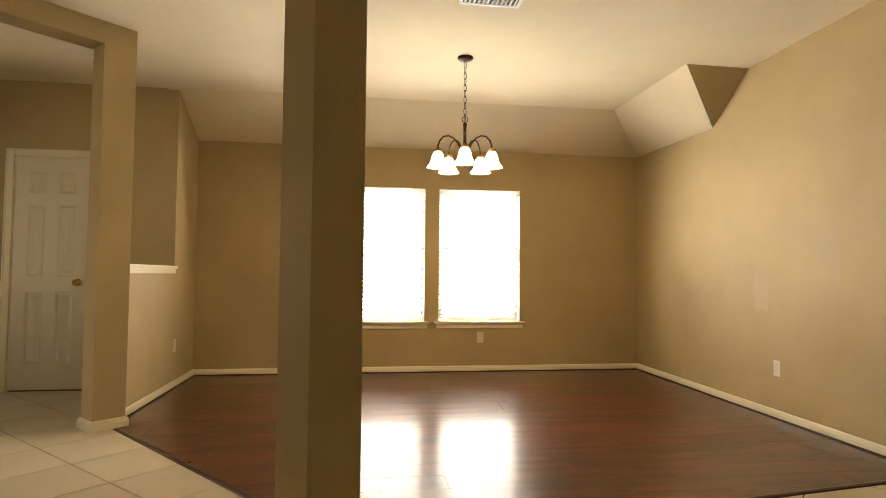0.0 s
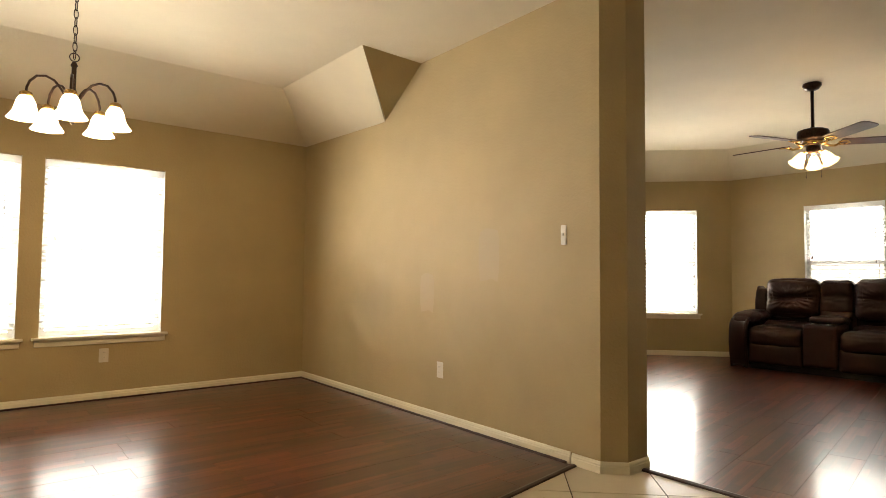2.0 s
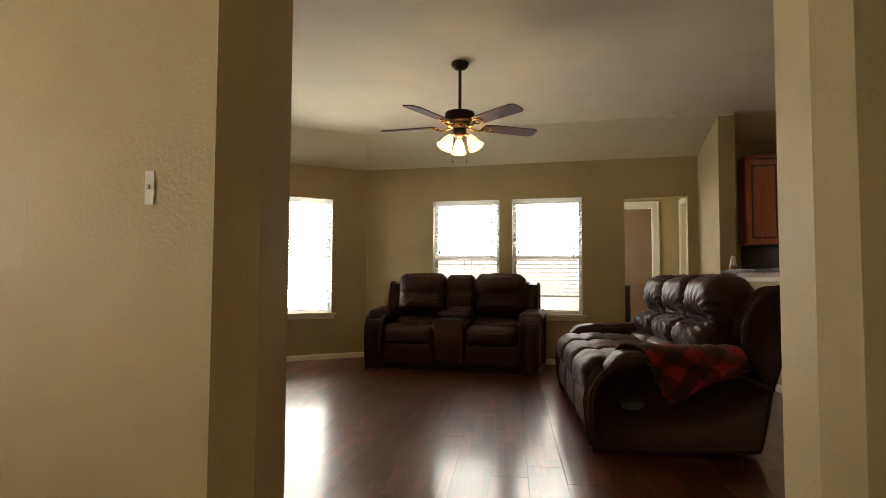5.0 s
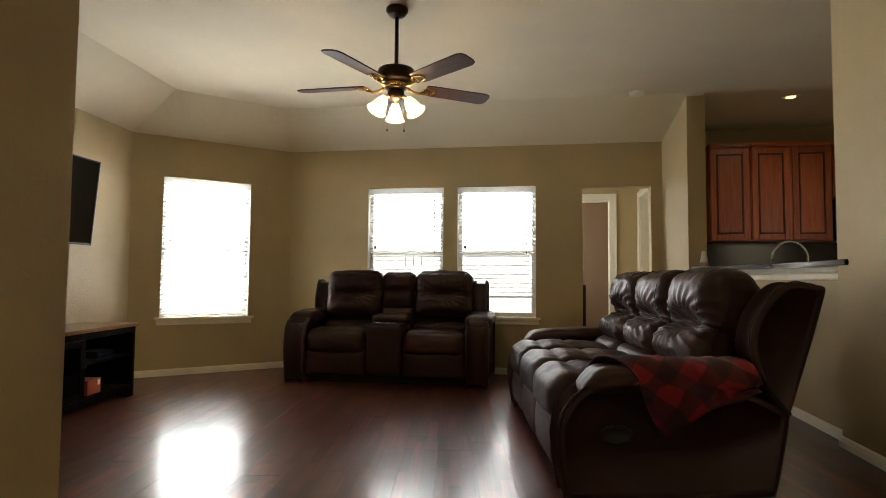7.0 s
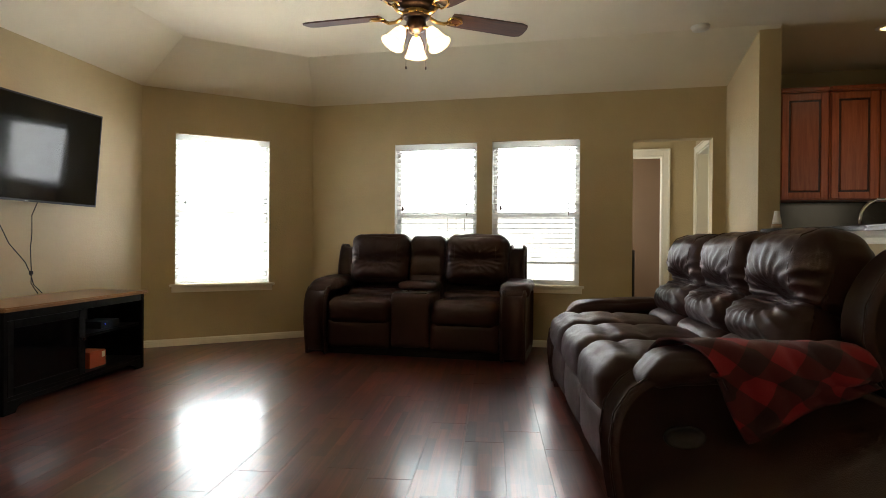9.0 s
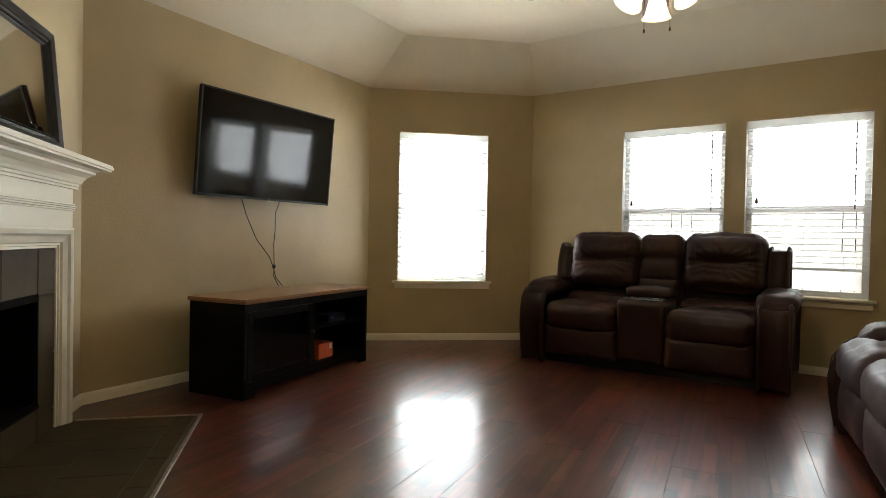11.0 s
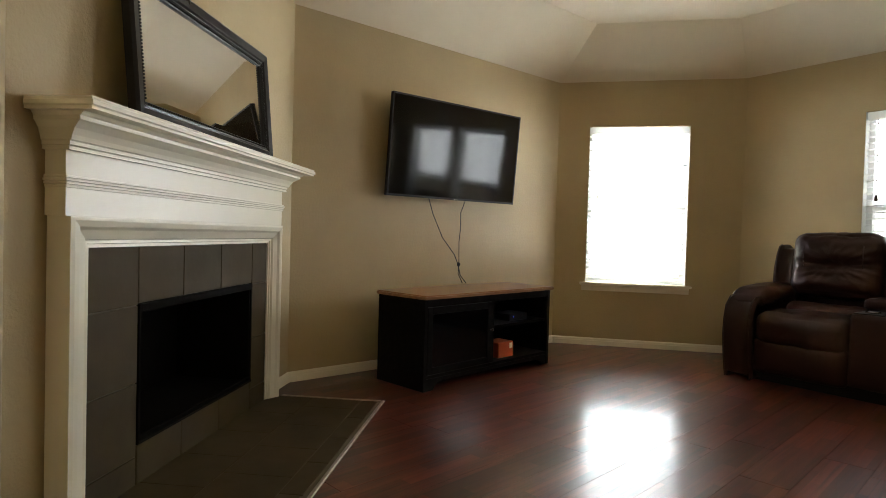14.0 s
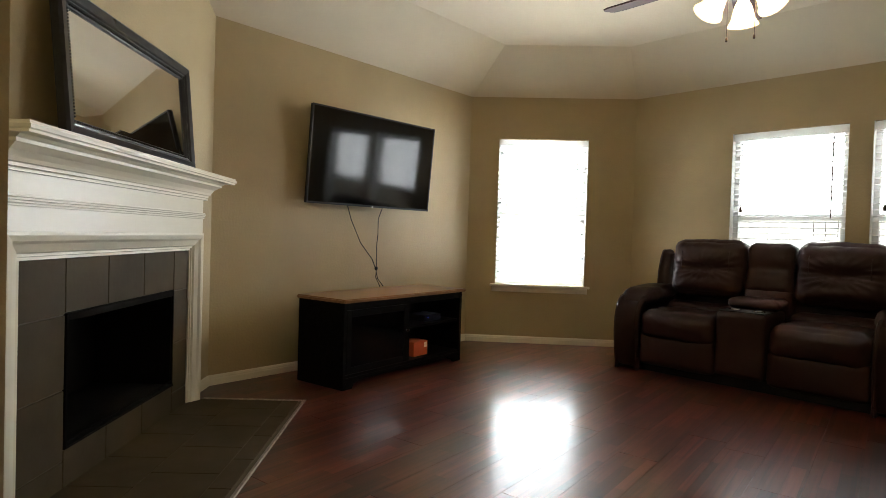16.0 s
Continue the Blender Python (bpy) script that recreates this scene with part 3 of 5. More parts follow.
TILE_PITCH, GAP = 0.46, 0.0035
for region in ([(-3.7, -2.5), (3.78, -2.5), (3.78, 2.15), (-3.7, 2.15)],
               [(0.50, 2.15), (3.78, 2.15), (3.78, 2.45), (3.59, 2.60)],
               [(-3.7, 2.15), (0.50, 2.15), (-1.09, 4.12), (-3.7, 4.12)],
               [(-3.7, 4.12), (XL - 0.05, 4.12), (XL - 0.05, 5.46), (-3.7, 5.46)]):
    basis0 = pose(-1.005, 3.345, 0, 0, 0, 45)
    for i in range(-16, 16):
        for j in range(-16, 16):
            corner = [(i + GAP / TILE_PITCH, j + GAP / TILE_PITCH), (i + 1 - GAP / TILE_PITCH, j + GAP / TILE_PITCH), (i + 1 - GAP / TILE_PITCH, j + 1 - GAP / TILE_PITCH), (i + GAP / TILE_PITCH, j + 1 - GAP / TILE_PITCH)]
            world_pts = [basis0 @ Vector((u * TILE_PITCH, v * TILE_PITCH, 0)) for u, v in corner]
            poly = clip_convex([(p.x, p.y) for p in world_pts], region)
            if poly and area_of(poly) > 0.0015:
                basis = basis0 @ pose((i + 0.5) * TILE_PITCH, (j + 0.5) * TILE_PITCH, 0)
                piece("tile", poly, basis.inverted(), -0.006, -0.001, TILE, floor_hall, basis)

# dark wooden transition strips between tile and boards
bm = bmesh.new()
sweep(bm, [(-1.05, 4.07), (0.50, 2.165), (right_wall(2.61) - 0.004, 2.61)], [(-0.022, -0.004), (0.022, -0.004), (0.016, 0.006), (0.0, 0.009), (-0.016, 0.006)])
tagged(part("trim_transition", bm, STRIP), "dark wooden transition strip between tile and boards", "trim", kind="structure")
bm = bmesh.new()
sweep(bm, [(3.80, 2.325), (3.80, 0.705)], [(-0.028, -0.004), (0.028, -0.004), (0.02, 0.007), (0.0, 0.011), (-0.02, 0.007)])
tagged(part("trim_transition", bm, STRIP), "dark wooden threshold strip in the opening", "trim", kind="structure")


# ---- the panelled door ----
def panel_door(name, p0, p1, height, label, knob_u):
    """A six-panel door in its casing; room side to the left of p0-p1."""
    w = math.dist(p0, p1)
    d = thing(name, plan_matrix(p0, p1), label, "door", kind="structure")
    us = [0.0, 0.115, w / 2 - 0.055, w / 2 + 0.055, w - 0.115, w]
    zs = [0.012, 0.23, 0.86, 1.0, 1.62, 1.73, 1.92, height]
    bm = bmesh.new()
    for i in range(5):
        for j in range(7):
            hollow = i in (1, 3) and j in (1, 3, 5)
            x0, x1, z0, z1 = us[i], us[i + 1], zs[j], zs[j + 1]
            if not hollow:
                box(bm, x0, x1, -0.045, -0.008, z0, z1)
            else:
                box(bm, x0, x1, -0.045, -0.022, z0, z1)
                r = [(0.0, -0.008), (0.018, -0.021), (0.030, -0.021), (0.055, -0.011)]
                prev = None
                for inset, y in r:
                    ring = [bm.verts.new(c) for c in ((x0 + inset, y, z0 + inset), (x1 - inset, y, z0 + inset), (x1 - inset, y, z1 - inset), (x0 + inset, y, z1 - inset))]
                    if prev:
                        for k in range(4):
                            bm.faces.new((prev[k], prev[(k + 1) % 4], ring[(k + 1) % 4], ring[k]))
                    prev = ring
                bm.faces.new(prev)
    leaf = part("door_leaf", bm, DOORP, d)
    bm = bmesh.new()
    c = 0.065
    for x0, x1, z0, z1 in ((-c - 0.006, -0.006, 0, height + c), (w + 0.006, w + c + 0.006, 0, height + c), (-0.006, w + 0.006, height + 0.006, height + c)):
        box(bm, x0, x1, 0.001, 0.014, z0, z1, 0.004)
        if z0 == 0:
            e = 0.018
            box(bm, x0 if x0 < 0 else x1 - e, (x0 + e) if x0 < 0 else x1, 0.014, 0.022, z0, z1, 0.004)
        else:
            box(bm, -c + 0.012, w + c - 0.012, 0.014, 0.022, z1 - 0.018, z1, 0.004)
    part("casing", bm, TRIM, d)
    bm = bmesh.new()
    for x0, x1, z0, z1 in ((-0.006, -0.001, 0, height + 0.006), (w + 0.001, w + 0.006, 0, height + 0.006), (-0.001, w + 0.001, height + 0.002, height + 0.006)):
        box(bm, x0, x1, -T + 0.002, 0.0, z0, z1)
    part("jamb", bm, TRIM, d)
    bm = lathe(bmesh.new(), [(0.0, 0.0), (0.032, 0.0), (0.032, 0.006), (0.012, 0.010), (0.011, 0.03), (0.024, 0.038), (0.029, 0.05), (0.025, 0.062), (0.0, 0.066)], 20, pose(knob_u, -0.008, 0.945, -90, 0, 0))
    part("door_knob", bm, BRASS, d, "polished brass knob", smooth=True)
    for z in (0.22, 1.02, 1.82):
        part("hinge", boxes((w - 0.004 if knob_u < w / 2 else -0.03, w + 0.03 if knob_u < w / 2 else 0.004, -0.006, 0.003, z - 0.045, z + 0.045), bevel=0.002), TRIM, d, "painted hinge")
    return d


panel_door("door_1", (-1.855, 5.45), (-2.465, 5.45), 2.05, "white painted six-panel door, closed, with brass knob", 0.07 + 0.0)


# ---- soft shapes ----
def cushion(sx, sy, sz, r, puff=(0, 0, 0), cuts=9, m=None, wrinkle=0.0, seed=0.0, bm=None, pinch=()):
    """A soft block: rounded by r, bulging by puff on each axis, creased near pinch points (x, z, depth, size) on its +y side."""
    bm = bm or bmesh.new()
    h = Vector((sx / 2, sy / 2, sz / 2))
    n = cuts + 1
    cache = {}

    def vert(u):
        k = (round(u.x, 4), round(u.y, 4), round(u.z, 4))
        if k in cache:
            return cache[k]
        p = Vector((u.x * h.x, u.y * h.y, u.z * h.z))
        inner = Vector([max(-(h[i] - r), min(h[i] - r, p[i])) for i in range(3)])
        d = p - inner
        if d.length > r:
            p = inner + d.normalized() * r
        for i in range(3):
            p[i] += puff[i] * (1 - u[(i + 1) % 3] ** 2) * (1 - u[(i + 2) % 3] ** 2) * u[i]
        if u.y > 0.3:
            for px, pz, depth, size in pinch:
                q = ((p.x - px) ** 2 / (2.4 * size) ** 2 + (p.z - pz) ** 2 / (0.55 * size) ** 2)
                ray = 0.35 + 0.65 * abs(math.sin(math.atan2(p.z - pz, (p.x - px) * 0.6) * 10))
                p.y -= depth * math.exp(-q) + 0.3 * depth * ray * math.exp(-q * 0.13)
        if wrinkle:
            p += wrinkle * Vector([noise.noise(Vector((p.x * 8 + seed, p.y * 8 + i * 7, p.z * 8))) + 0.5 * noise.noise(Vector((p.x * 21 + seed, p.y * 21, p.z * 21 + i * 5))) for i in range(3)])
        cache[k] = bm.verts.new((m @ p) if m is not None else p)
        return cache[k]

    for ax in range(3):
        for side in (-1, 1):
            for i in range(n):
                for j in range(n):
                    q = []
                    for a, b in ((i, j), (i + 1, j), (i + 1, j + 1), (i, j + 1)):
                        u = Vector((0, 0, 0))
                        u[ax], u[(ax + 1) % 3], u[(ax + 2) % 3] = side, -1 + 2 * a / n, -1 + 2 * b / n
                        q.append(vert(u))
                    bm.faces.new(q)
    return bm


def side_slab(outline, width, bevel, m):
    """A padded slab cut to a (y, z) outline, with rounded edges."""
    for _ in range(2):
        outline = [tuple(p[i] + (q[i] - p[i]) * k for i in (0, 1)) for p, q in zip(outline, outline[1:] + outline[:1]) for k in (0.25, 0.75)]
    pts = [Vector(p) for p in outline]
    if sum(p.cross(q) for p, q in zip(pts, pts[1:] + pts[:1])) < 0:
        pts.reverse()
    ins = []
    for i, p in enumerate(pts):
        d0, d1 = (p - pts[i - 1]).normalized(), (pts[(i + 1) % len(pts)] - p).normalized()
        d = (d0 + d1).normalized()
        ins.append(Vector((-d.y, d.x)) * min(1.3, 1 / max(0.5, d.dot(d0))))
    bm = bmesh.new()
    rings = []
    for side in (-1, 1):
        for k in range(7)[::side * -1]:
            t = min(k, 5) / 5 * math.pi / 2
            z, inset = side * (width / 2 - bevel * (1 - math.sin(t))), bevel * (1 - math.cos(t)) + (0.006 if k == 6 else 0.0)
            rings.append([bm.verts.new((*(p + n * inset), z)) for p, n in zip(pts, ins)])
    count = len(pts)
    for a, b in zip(rings, rings[1:]):
        for i in range(count):
            bm.faces.new((a[i], a[(i + 1) % count], b[(i + 1) % count], b[i]))
    bm.faces.new(rings[0])
    bm.faces.new(rings[-1])
    turn = Matrix(((0, 0, 1, 0), (1, 0, 0, 0), (0, 1, 0, 0), (0, 0, 0, 1)))
    for v in bm.verts:
        v.co = m @ turn @ v.co
    return bm


def seam(points, parent, radius=0.004):
    return part("piping", tube(bmesh.new(), points, radius, 6), LEATHER, parent, smooth=True)


def recliner(name, m, width, units, label, recline, depth, arm, arm_z, side, wing, wing_w):
    """A reclining sofa; +y is its front. units: (kind, width) across the seat; side, wing: (y, z) outlines of an arm and of a back's end."""
    s = thing(name, m, label, "sofa")
    yb, yf = -depth / 2, depth / 2
    part("base", boxes((-width / 2 + 0.12, width / 2 - 0.12, yb + 0.2, yf - 0.14, 0.0, 0.12)), BLACK, s, "dark base under the seat")
    for sg in (-1, 1):
        x = sg * (width / 2 - arm / 2)
        a = part("arm", side_slab(side, arm, 0.028, pose(x, 0.0, 0.0)), LEATHER, s, smooth=True)
        bm = cushion(arm + 0.035, depth - 0.40, 0.11, 0.052, (0.012, 0.03, 0.012), 22, pose(x, 0.06, arm_z, -3), 0.008, 9 + sg)
        for v in bm.verts:
            f = max(0.0, v.co.y - (yf - 0.26))
            v.co.z -= 1.9 * f * f
        part("arm_pad", bm, LEATHER, a, smooth=True)
        front = [p for p in side if p[0] > yf - 0.22]
        for c in (-0.86, 0.86):
            seam([(x + c * arm / 2, y, z) for y, z in front], a, 0.004)
        if recline > 10:
            cup = lathe(bmesh.new(), [(0.0, -0.010), (0.030, -0.008), (0.044, 0.0), (0.052, 0.006), (0.058, 0.004), (0.060, -0.004)], 24, pose(sg * width / 2, 0.282, 0.293, 0, sg * 90, 0) @ Matrix.Diagonal((0.7, 1.25, 1, 1)))
            part("recliner_latch", cup, BLACK, a, "black oval recliner pull cup", smooth=True)
    lean = recline
    x = -width / 2 + arm
    back0 = pose(0, yb + 0.30 - max(0, lean - 10) * 0.005, 0.40, lean)
    tufted = lean > 10
    for kind, w in units:
        cx = x + w / 2
        if kind == "seat":
            bm = cushion(w - 0.008, depth - 0.28, 0.24, 0.08, (0.0, 0.035, 0.04 if tufted else 0.022), 24, pose(cx, 0.13, 0.385 if tufted else 0.372, 2), 0.007, cx * 9)
            if tufted:
                for v in bm.verts:
                    for y in (0.17, 0.37):
                        v.co.z -= 0.015 * math.exp(-((v.co.y - y) / 0.025) ** 2) * (1 if v.co.z > 0.42 else 0)
            c = part("seat_cushion", bm, LEATHER, s, smooth=True)
            for k in (-0.46, 0.46):
                seam([(cx + k * w, y, z) for y, z in ((-0.1, 0.495), (0.25, 0.503), (yf - 0.11, 0.47), (yf - 0.06, 0.41), (yf - 0.045, 0.34))], c, 0.003)
            bm = cushion(w - 0.008, 0.10, 0.25, 0.04, (0.0, 0.02, 0.0), 12, pose(cx, yf - 0.07, 0.195), 0.005, cx * 4)
            part("footrest", bm, LEATHER, s, smooth=True)
            if tufted:
                bm = cushion(w - 0.006, 0.27, 0.34, 0.10, (0.0, 0.045, 0.012), 46, back0 @ pose(cx, 0.03, 0.465), 0.008, cx * 5, pinch=((0, -0.12, 0.085, 0.085),))
                cushion(w - 0.006, 0.26, 0.25, 0.095, (0.0, 0.05, 0.0), 46, back0 @ pose(cx, 0.055, 0.225), 0.009, cx * 3, bm, pinch=((0, 0.09, 0.08, 0.085), (-0.1, -0.09, 0.012, 0.06), (0.12, -0.08, 0.012, 0.06)))
            else:
                bm = cushion(w - 0.006, 0.27, 0.46, 0.09, (0.0, 0.05, 0.012), 46, back0 @ pose(cx, 0.03, 0.425), 0.008, cx * 5, pinch=((0, -0.01, 0.055, 0.075), (0.04, -0.09, 0.012, 0.05)))
            cushion(w - 0.006, 0.22, 0.16, 0.075, (0.0, 0.03, 0.0), 12, back0 @ pose(cx, 0.075, 0.06), 0.007, cx * 7, bm)
            b = part("back_cushion", bm, LEATHER, s, smooth=True)
            for k in (-0.32, 0.32):
                seam([back0 @ Vector((cx + k * w, y, z)) for y, z in ((0.150, 0.37), (0.182, 0.44), (0.188, 0.52), (0.165, 0.59), (0.10, 0.635), (0.02, 0.648))], b, 0.0032)
        else:
            bm = cushion(w - 0.01, yf - 0.01, 0.46, 0.022, (0, 0.0, 0.006), 10, pose(cx, yf / 2, 0.325), 0.003, 2)
            c = part("console", bm, LEATHER, s, "storage console with two cup holders", smooth=True)
            part("console_lid", cushion(w + 0.01, 0.26, 0.075, 0.034, (0, 0.01, 0.012), 12, pose(cx, 0.10, 0.600), 0.003, 5), LEATHER, c, "padded console lid", smooth=True)
            part("cup_tray", boxes((cx - w / 2 + 0.02, cx + w / 2 - 0.02, 0.25, yf - 0.03, 0.553, 0.561), bevel=0.003), BLACK, c, "black cup holder tray")
            for k in (-1, 1):
                bm = lathe(bmesh.new(), [(0.030, 0.0), (0.042, 0.0), (0.044, 0.004), (0.040, 0.006), (0.036, 0.002), (0.034, -0.0)], 20, pose(cx + k * 0.08, 0.33, 0.5615))
                part("cup_holder", bm, CHROME, c, "steel cup holder rim", smooth=True)
            bm = cushion(w - 0.004, 0.25, 0.40, 0.06, (0.0, 0.025, 0.008), 24, back0 @ pose(cx, 0.02, 0.44), 0.006, 6, pinch=((0, 0.0, 0.03, 0.07),))
            cushion(w - 0.004, 0.22, 0.26, 0.05, (0.0, 0.02, 0.0), 12, back0 @ pose(cx, 0.03, 0.17), 0.006, 8, bm)
            part("back_cushion", bm, LEATHER, s, smooth=True)
        x += w
    inner = width / 2 - arm
    over = 0.09 if tufted else 0.0     # how far the reclined back stands out behind
    part("back_panel", cushion(2 * inner + 0.10, 0.14, 0.78, 0.06, (0, 0.01, 0), 12, back0 @ pose(0, -0.13 - over, 0.16), 0.004, 3), LEATHER, s, smooth=True)
    for sg in (-1, 1):
        x = sg * (inner + wing_w / 2 - 0.005)
        w = part("back_wing", side_slab(wing, wing_w, 0.024, pose(x, 0, 0)), LEATHER, s, smooth=True)
        seam([(x + sg * (wing_w / 2 - 0.014), y + 0.004, z) for y, z in wing[1:-2]], w, 0.0035)
    return s


LOVE_SIDE = [(-0.41, 0.02), (-0.20, 0.0), (0.40, 0.0), (0.425, 0.0), (0.43, 0.03), (0.455, 0.16), (0.47, 0.30), (0.465, 0.42), (0.44, 0.52), (0.38, 0.585), (0.27, 0.60), (0.0, 0.60), (-0.37, 0.60), (-0.43, 0.52)]
LOVE_WING = [(-0.42, 0.50), (-0.16, 0.50), (-0.13, 0.62), (-0.14, 0.78), (-0.18, 0.90), (-0.215, 0.955), (-0.26, 0.972), (-0.38, 0.97), (-0.43, 0.93)]
SOFA_SIDE = [(-0.43, 0.03), (-0.41, 0.02), (0.0, 0.0), (0.48, 0.0), (0.505, 0.0), (0.51, 0.03), (0.53, 0.14), (0.54, 0.26), (0.525, 0.37), (0.47, 0.455), (0.39, 0.51), (0.27, 0.535), (0.0, 0.545), (-0.30, 0.49), (-0.47, 0.405), (-0.49, 0.39), (-0.495, 0.36)]
SOFA_WING = [(-0.51, 0.36), (-0.50, 0.355), (-0.45, 0.40), (-0.38, 0.52), (-0.335, 0.64), (-0.345, 0.76), (-0.40, 0.87), (-0.48, 0.955), (-0.55, 0.975), (-0.64, 0.96), (-0.685, 0.955), (-0.69, 0.925)]
recliner("loveseat", pose(8.53, 2.82, 0, 0, 0, 90), 1.94, [("seat", 0.59), ("console", 0.34), ("seat", 0.59)], "dark brown leather reclining loveseat with centre console before the windows", 8, 0.94, 0.21, 0.60, LOVE_SIDE, LOVE_WING, 0.15)
recliner("sofa", pose(6.625, 0.95, 0, 0, 0, 9.0), 2.14, [("seat", 0.58), ("seat", 0.58), ("seat", 0.58)], "dark brown leather three-seat reclining sofa with tufted cushions", 15, 1.08, 0.20, 0.54, SOFA_SIDE, SOFA_WING, 0.17)


# ---- throw over the sofa's arm ----
def plaid():
    m, nt, b = nodes_of("red_plaid_fleece")
    co = nt.nodes.new("ShaderNodeTexCoord")
    sep = nt.nodes.new("ShaderNodeSeparateXYZ")
    nt.links.new(co.outputs["UV"], sep.inputs[0])
    total = None
    for i in (0, 1):
        f = nt.nodes.new("ShaderNodeMath")
        f.operation = "PINGPONG"
        f.inputs[1].default_value = 0.09
        nt.links.new(sep.outputs[i], f.inputs[0])
        g = nt.nodes.new("ShaderNodeMath")
        g.operation = "GREATER_THAN"
        g.inputs[1].default_value = 0.045
        nt.links.new(f.outputs[0], g.inputs[0])
        if total is None:
            total = g.outputs[0]
        else:
            s = nt.nodes.new("ShaderNodeMath")
            s.operation = "ADD"
            nt.links.new(total, s.inputs[0])
            nt.links.new(g.outputs[0], s.inputs[1])
            h = nt.nodes.new("ShaderNodeMath")
            h.operation = "MULTIPLY"
            h.inputs[1].default_value = 0.5
            nt.links.new(s.outputs[0], h.inputs[0])
            total = h.outputs[0]
    r = ramp(nt, total, [(0.0, (0.20, 0.004, 0.011)), (0.5, (0.075, 0.004, 0.007)), (1.0, (0.028, 0.004, 0.006))])
    nt.links.new(r.outputs[0], b.inputs["Base Color"])
    b.inputs["Roughness"].default_value, b.inputs["Sheen Weight"].default_value = 0.95, 0.08
    bump(nt, b, add_noise(nt, 260, 3).outputs[0], 0.5, 0.003)
    return m


PLAID = plaid()


def throw(m):
    """A folded blanket that lies over the arm, one corner hanging down its outer side."""
    bm = bmesh.new()
    uv = bm.loops.layers.uv.new("UVMap")
    over = [(0.20, 0.505), (0.135, 0.555), (0.09, 0.590), (0.03, 0.608), (-0.03, 0.608), (-0.09, 0.594), (-0.124, 0.560), (-0.133, 0.525)]
    hem = [(-0.36, 0.51), (-0.28, 0.48), (-0.10, 0.415), (0.06, 0.30), (0.10, 0.29), (0.145, 0.37), (0.22, 0.53)]
    cols, drop = 44, 9
    grid = []
    for i in range(len(over) + drop):
        row = []
        for j in range(cols):
            v = j / (cols - 1)
            k = min(i, len(over) - 1) / (len(over) - 1)
            front = 0.37 - 0.15 * k
            y = front + (-0.31 - front) * v
            low = next(z0 + (z1 - z0) * (y - y0) / (y1 - y0) for (y0, z0), (y1, z1) in zip(hem, hem[1:]) if y <= y1 + 1e-6 or y1 == hem[-1][0])
            fold = 0.008 * math.sin(y * 34 + i * 0.35) + 0.022 * noise.noise(Vector((y * 7, i * 0.35, 1)))
            if i < len(over):
                x, z = over[i]
                out = Vector((-0.3 - 0.7 * k, 1.0 - 0.6 * k)).normalized() if i > 2 else Vector((0.0, 1.0))
            else:
                q = (i - len(over) + 1) / drop
                x, z, out = over[-1][0] + 0.006 * q, over[-1][1] + (low - over[-1][1]) * q, Vector((-1.0, 0.0))
            x, z = x + out.x * (abs(fold) + 0.004), z + out.y * (abs(fold) + 0.004)
            along = i * 0.045 if i < len(over) else 0.36 + (over[-1][1] - z)
            row.append((bm.verts.new((x, y + 0.012 * math.sin(i * 0.8 + v * 5), z)), (0.8 * along + 0.6 * y, 0.8 * y - 0.6 * along)))
        grid.append(row)
    for a, b in zip(grid, grid[1:]):
        for j in range(cols - 1):
            q = (a[j], a[j + 1], b[j + 1], b[j])
            f = bm.faces.new([k[0] for k in q])
            for loop, k in zip(f.loops, q):
                loop[uv].uv = k[1]
    ob = part("throw", bm, PLAID, smooth=True, m=m)
    mod = ob.modifiers.new("thickness", "SOLIDIFY")
    mod.thickness, mod.offset = 0.008, 1.0
    return tagged(ob, "red and black plaid fleece throw lying over the sofa arm", "blanket")


throw(pose(6.625, 0.95, 0, 0, 0, 9.0) @ pose(-1.07 + 0.10, -0.02, 0.0))


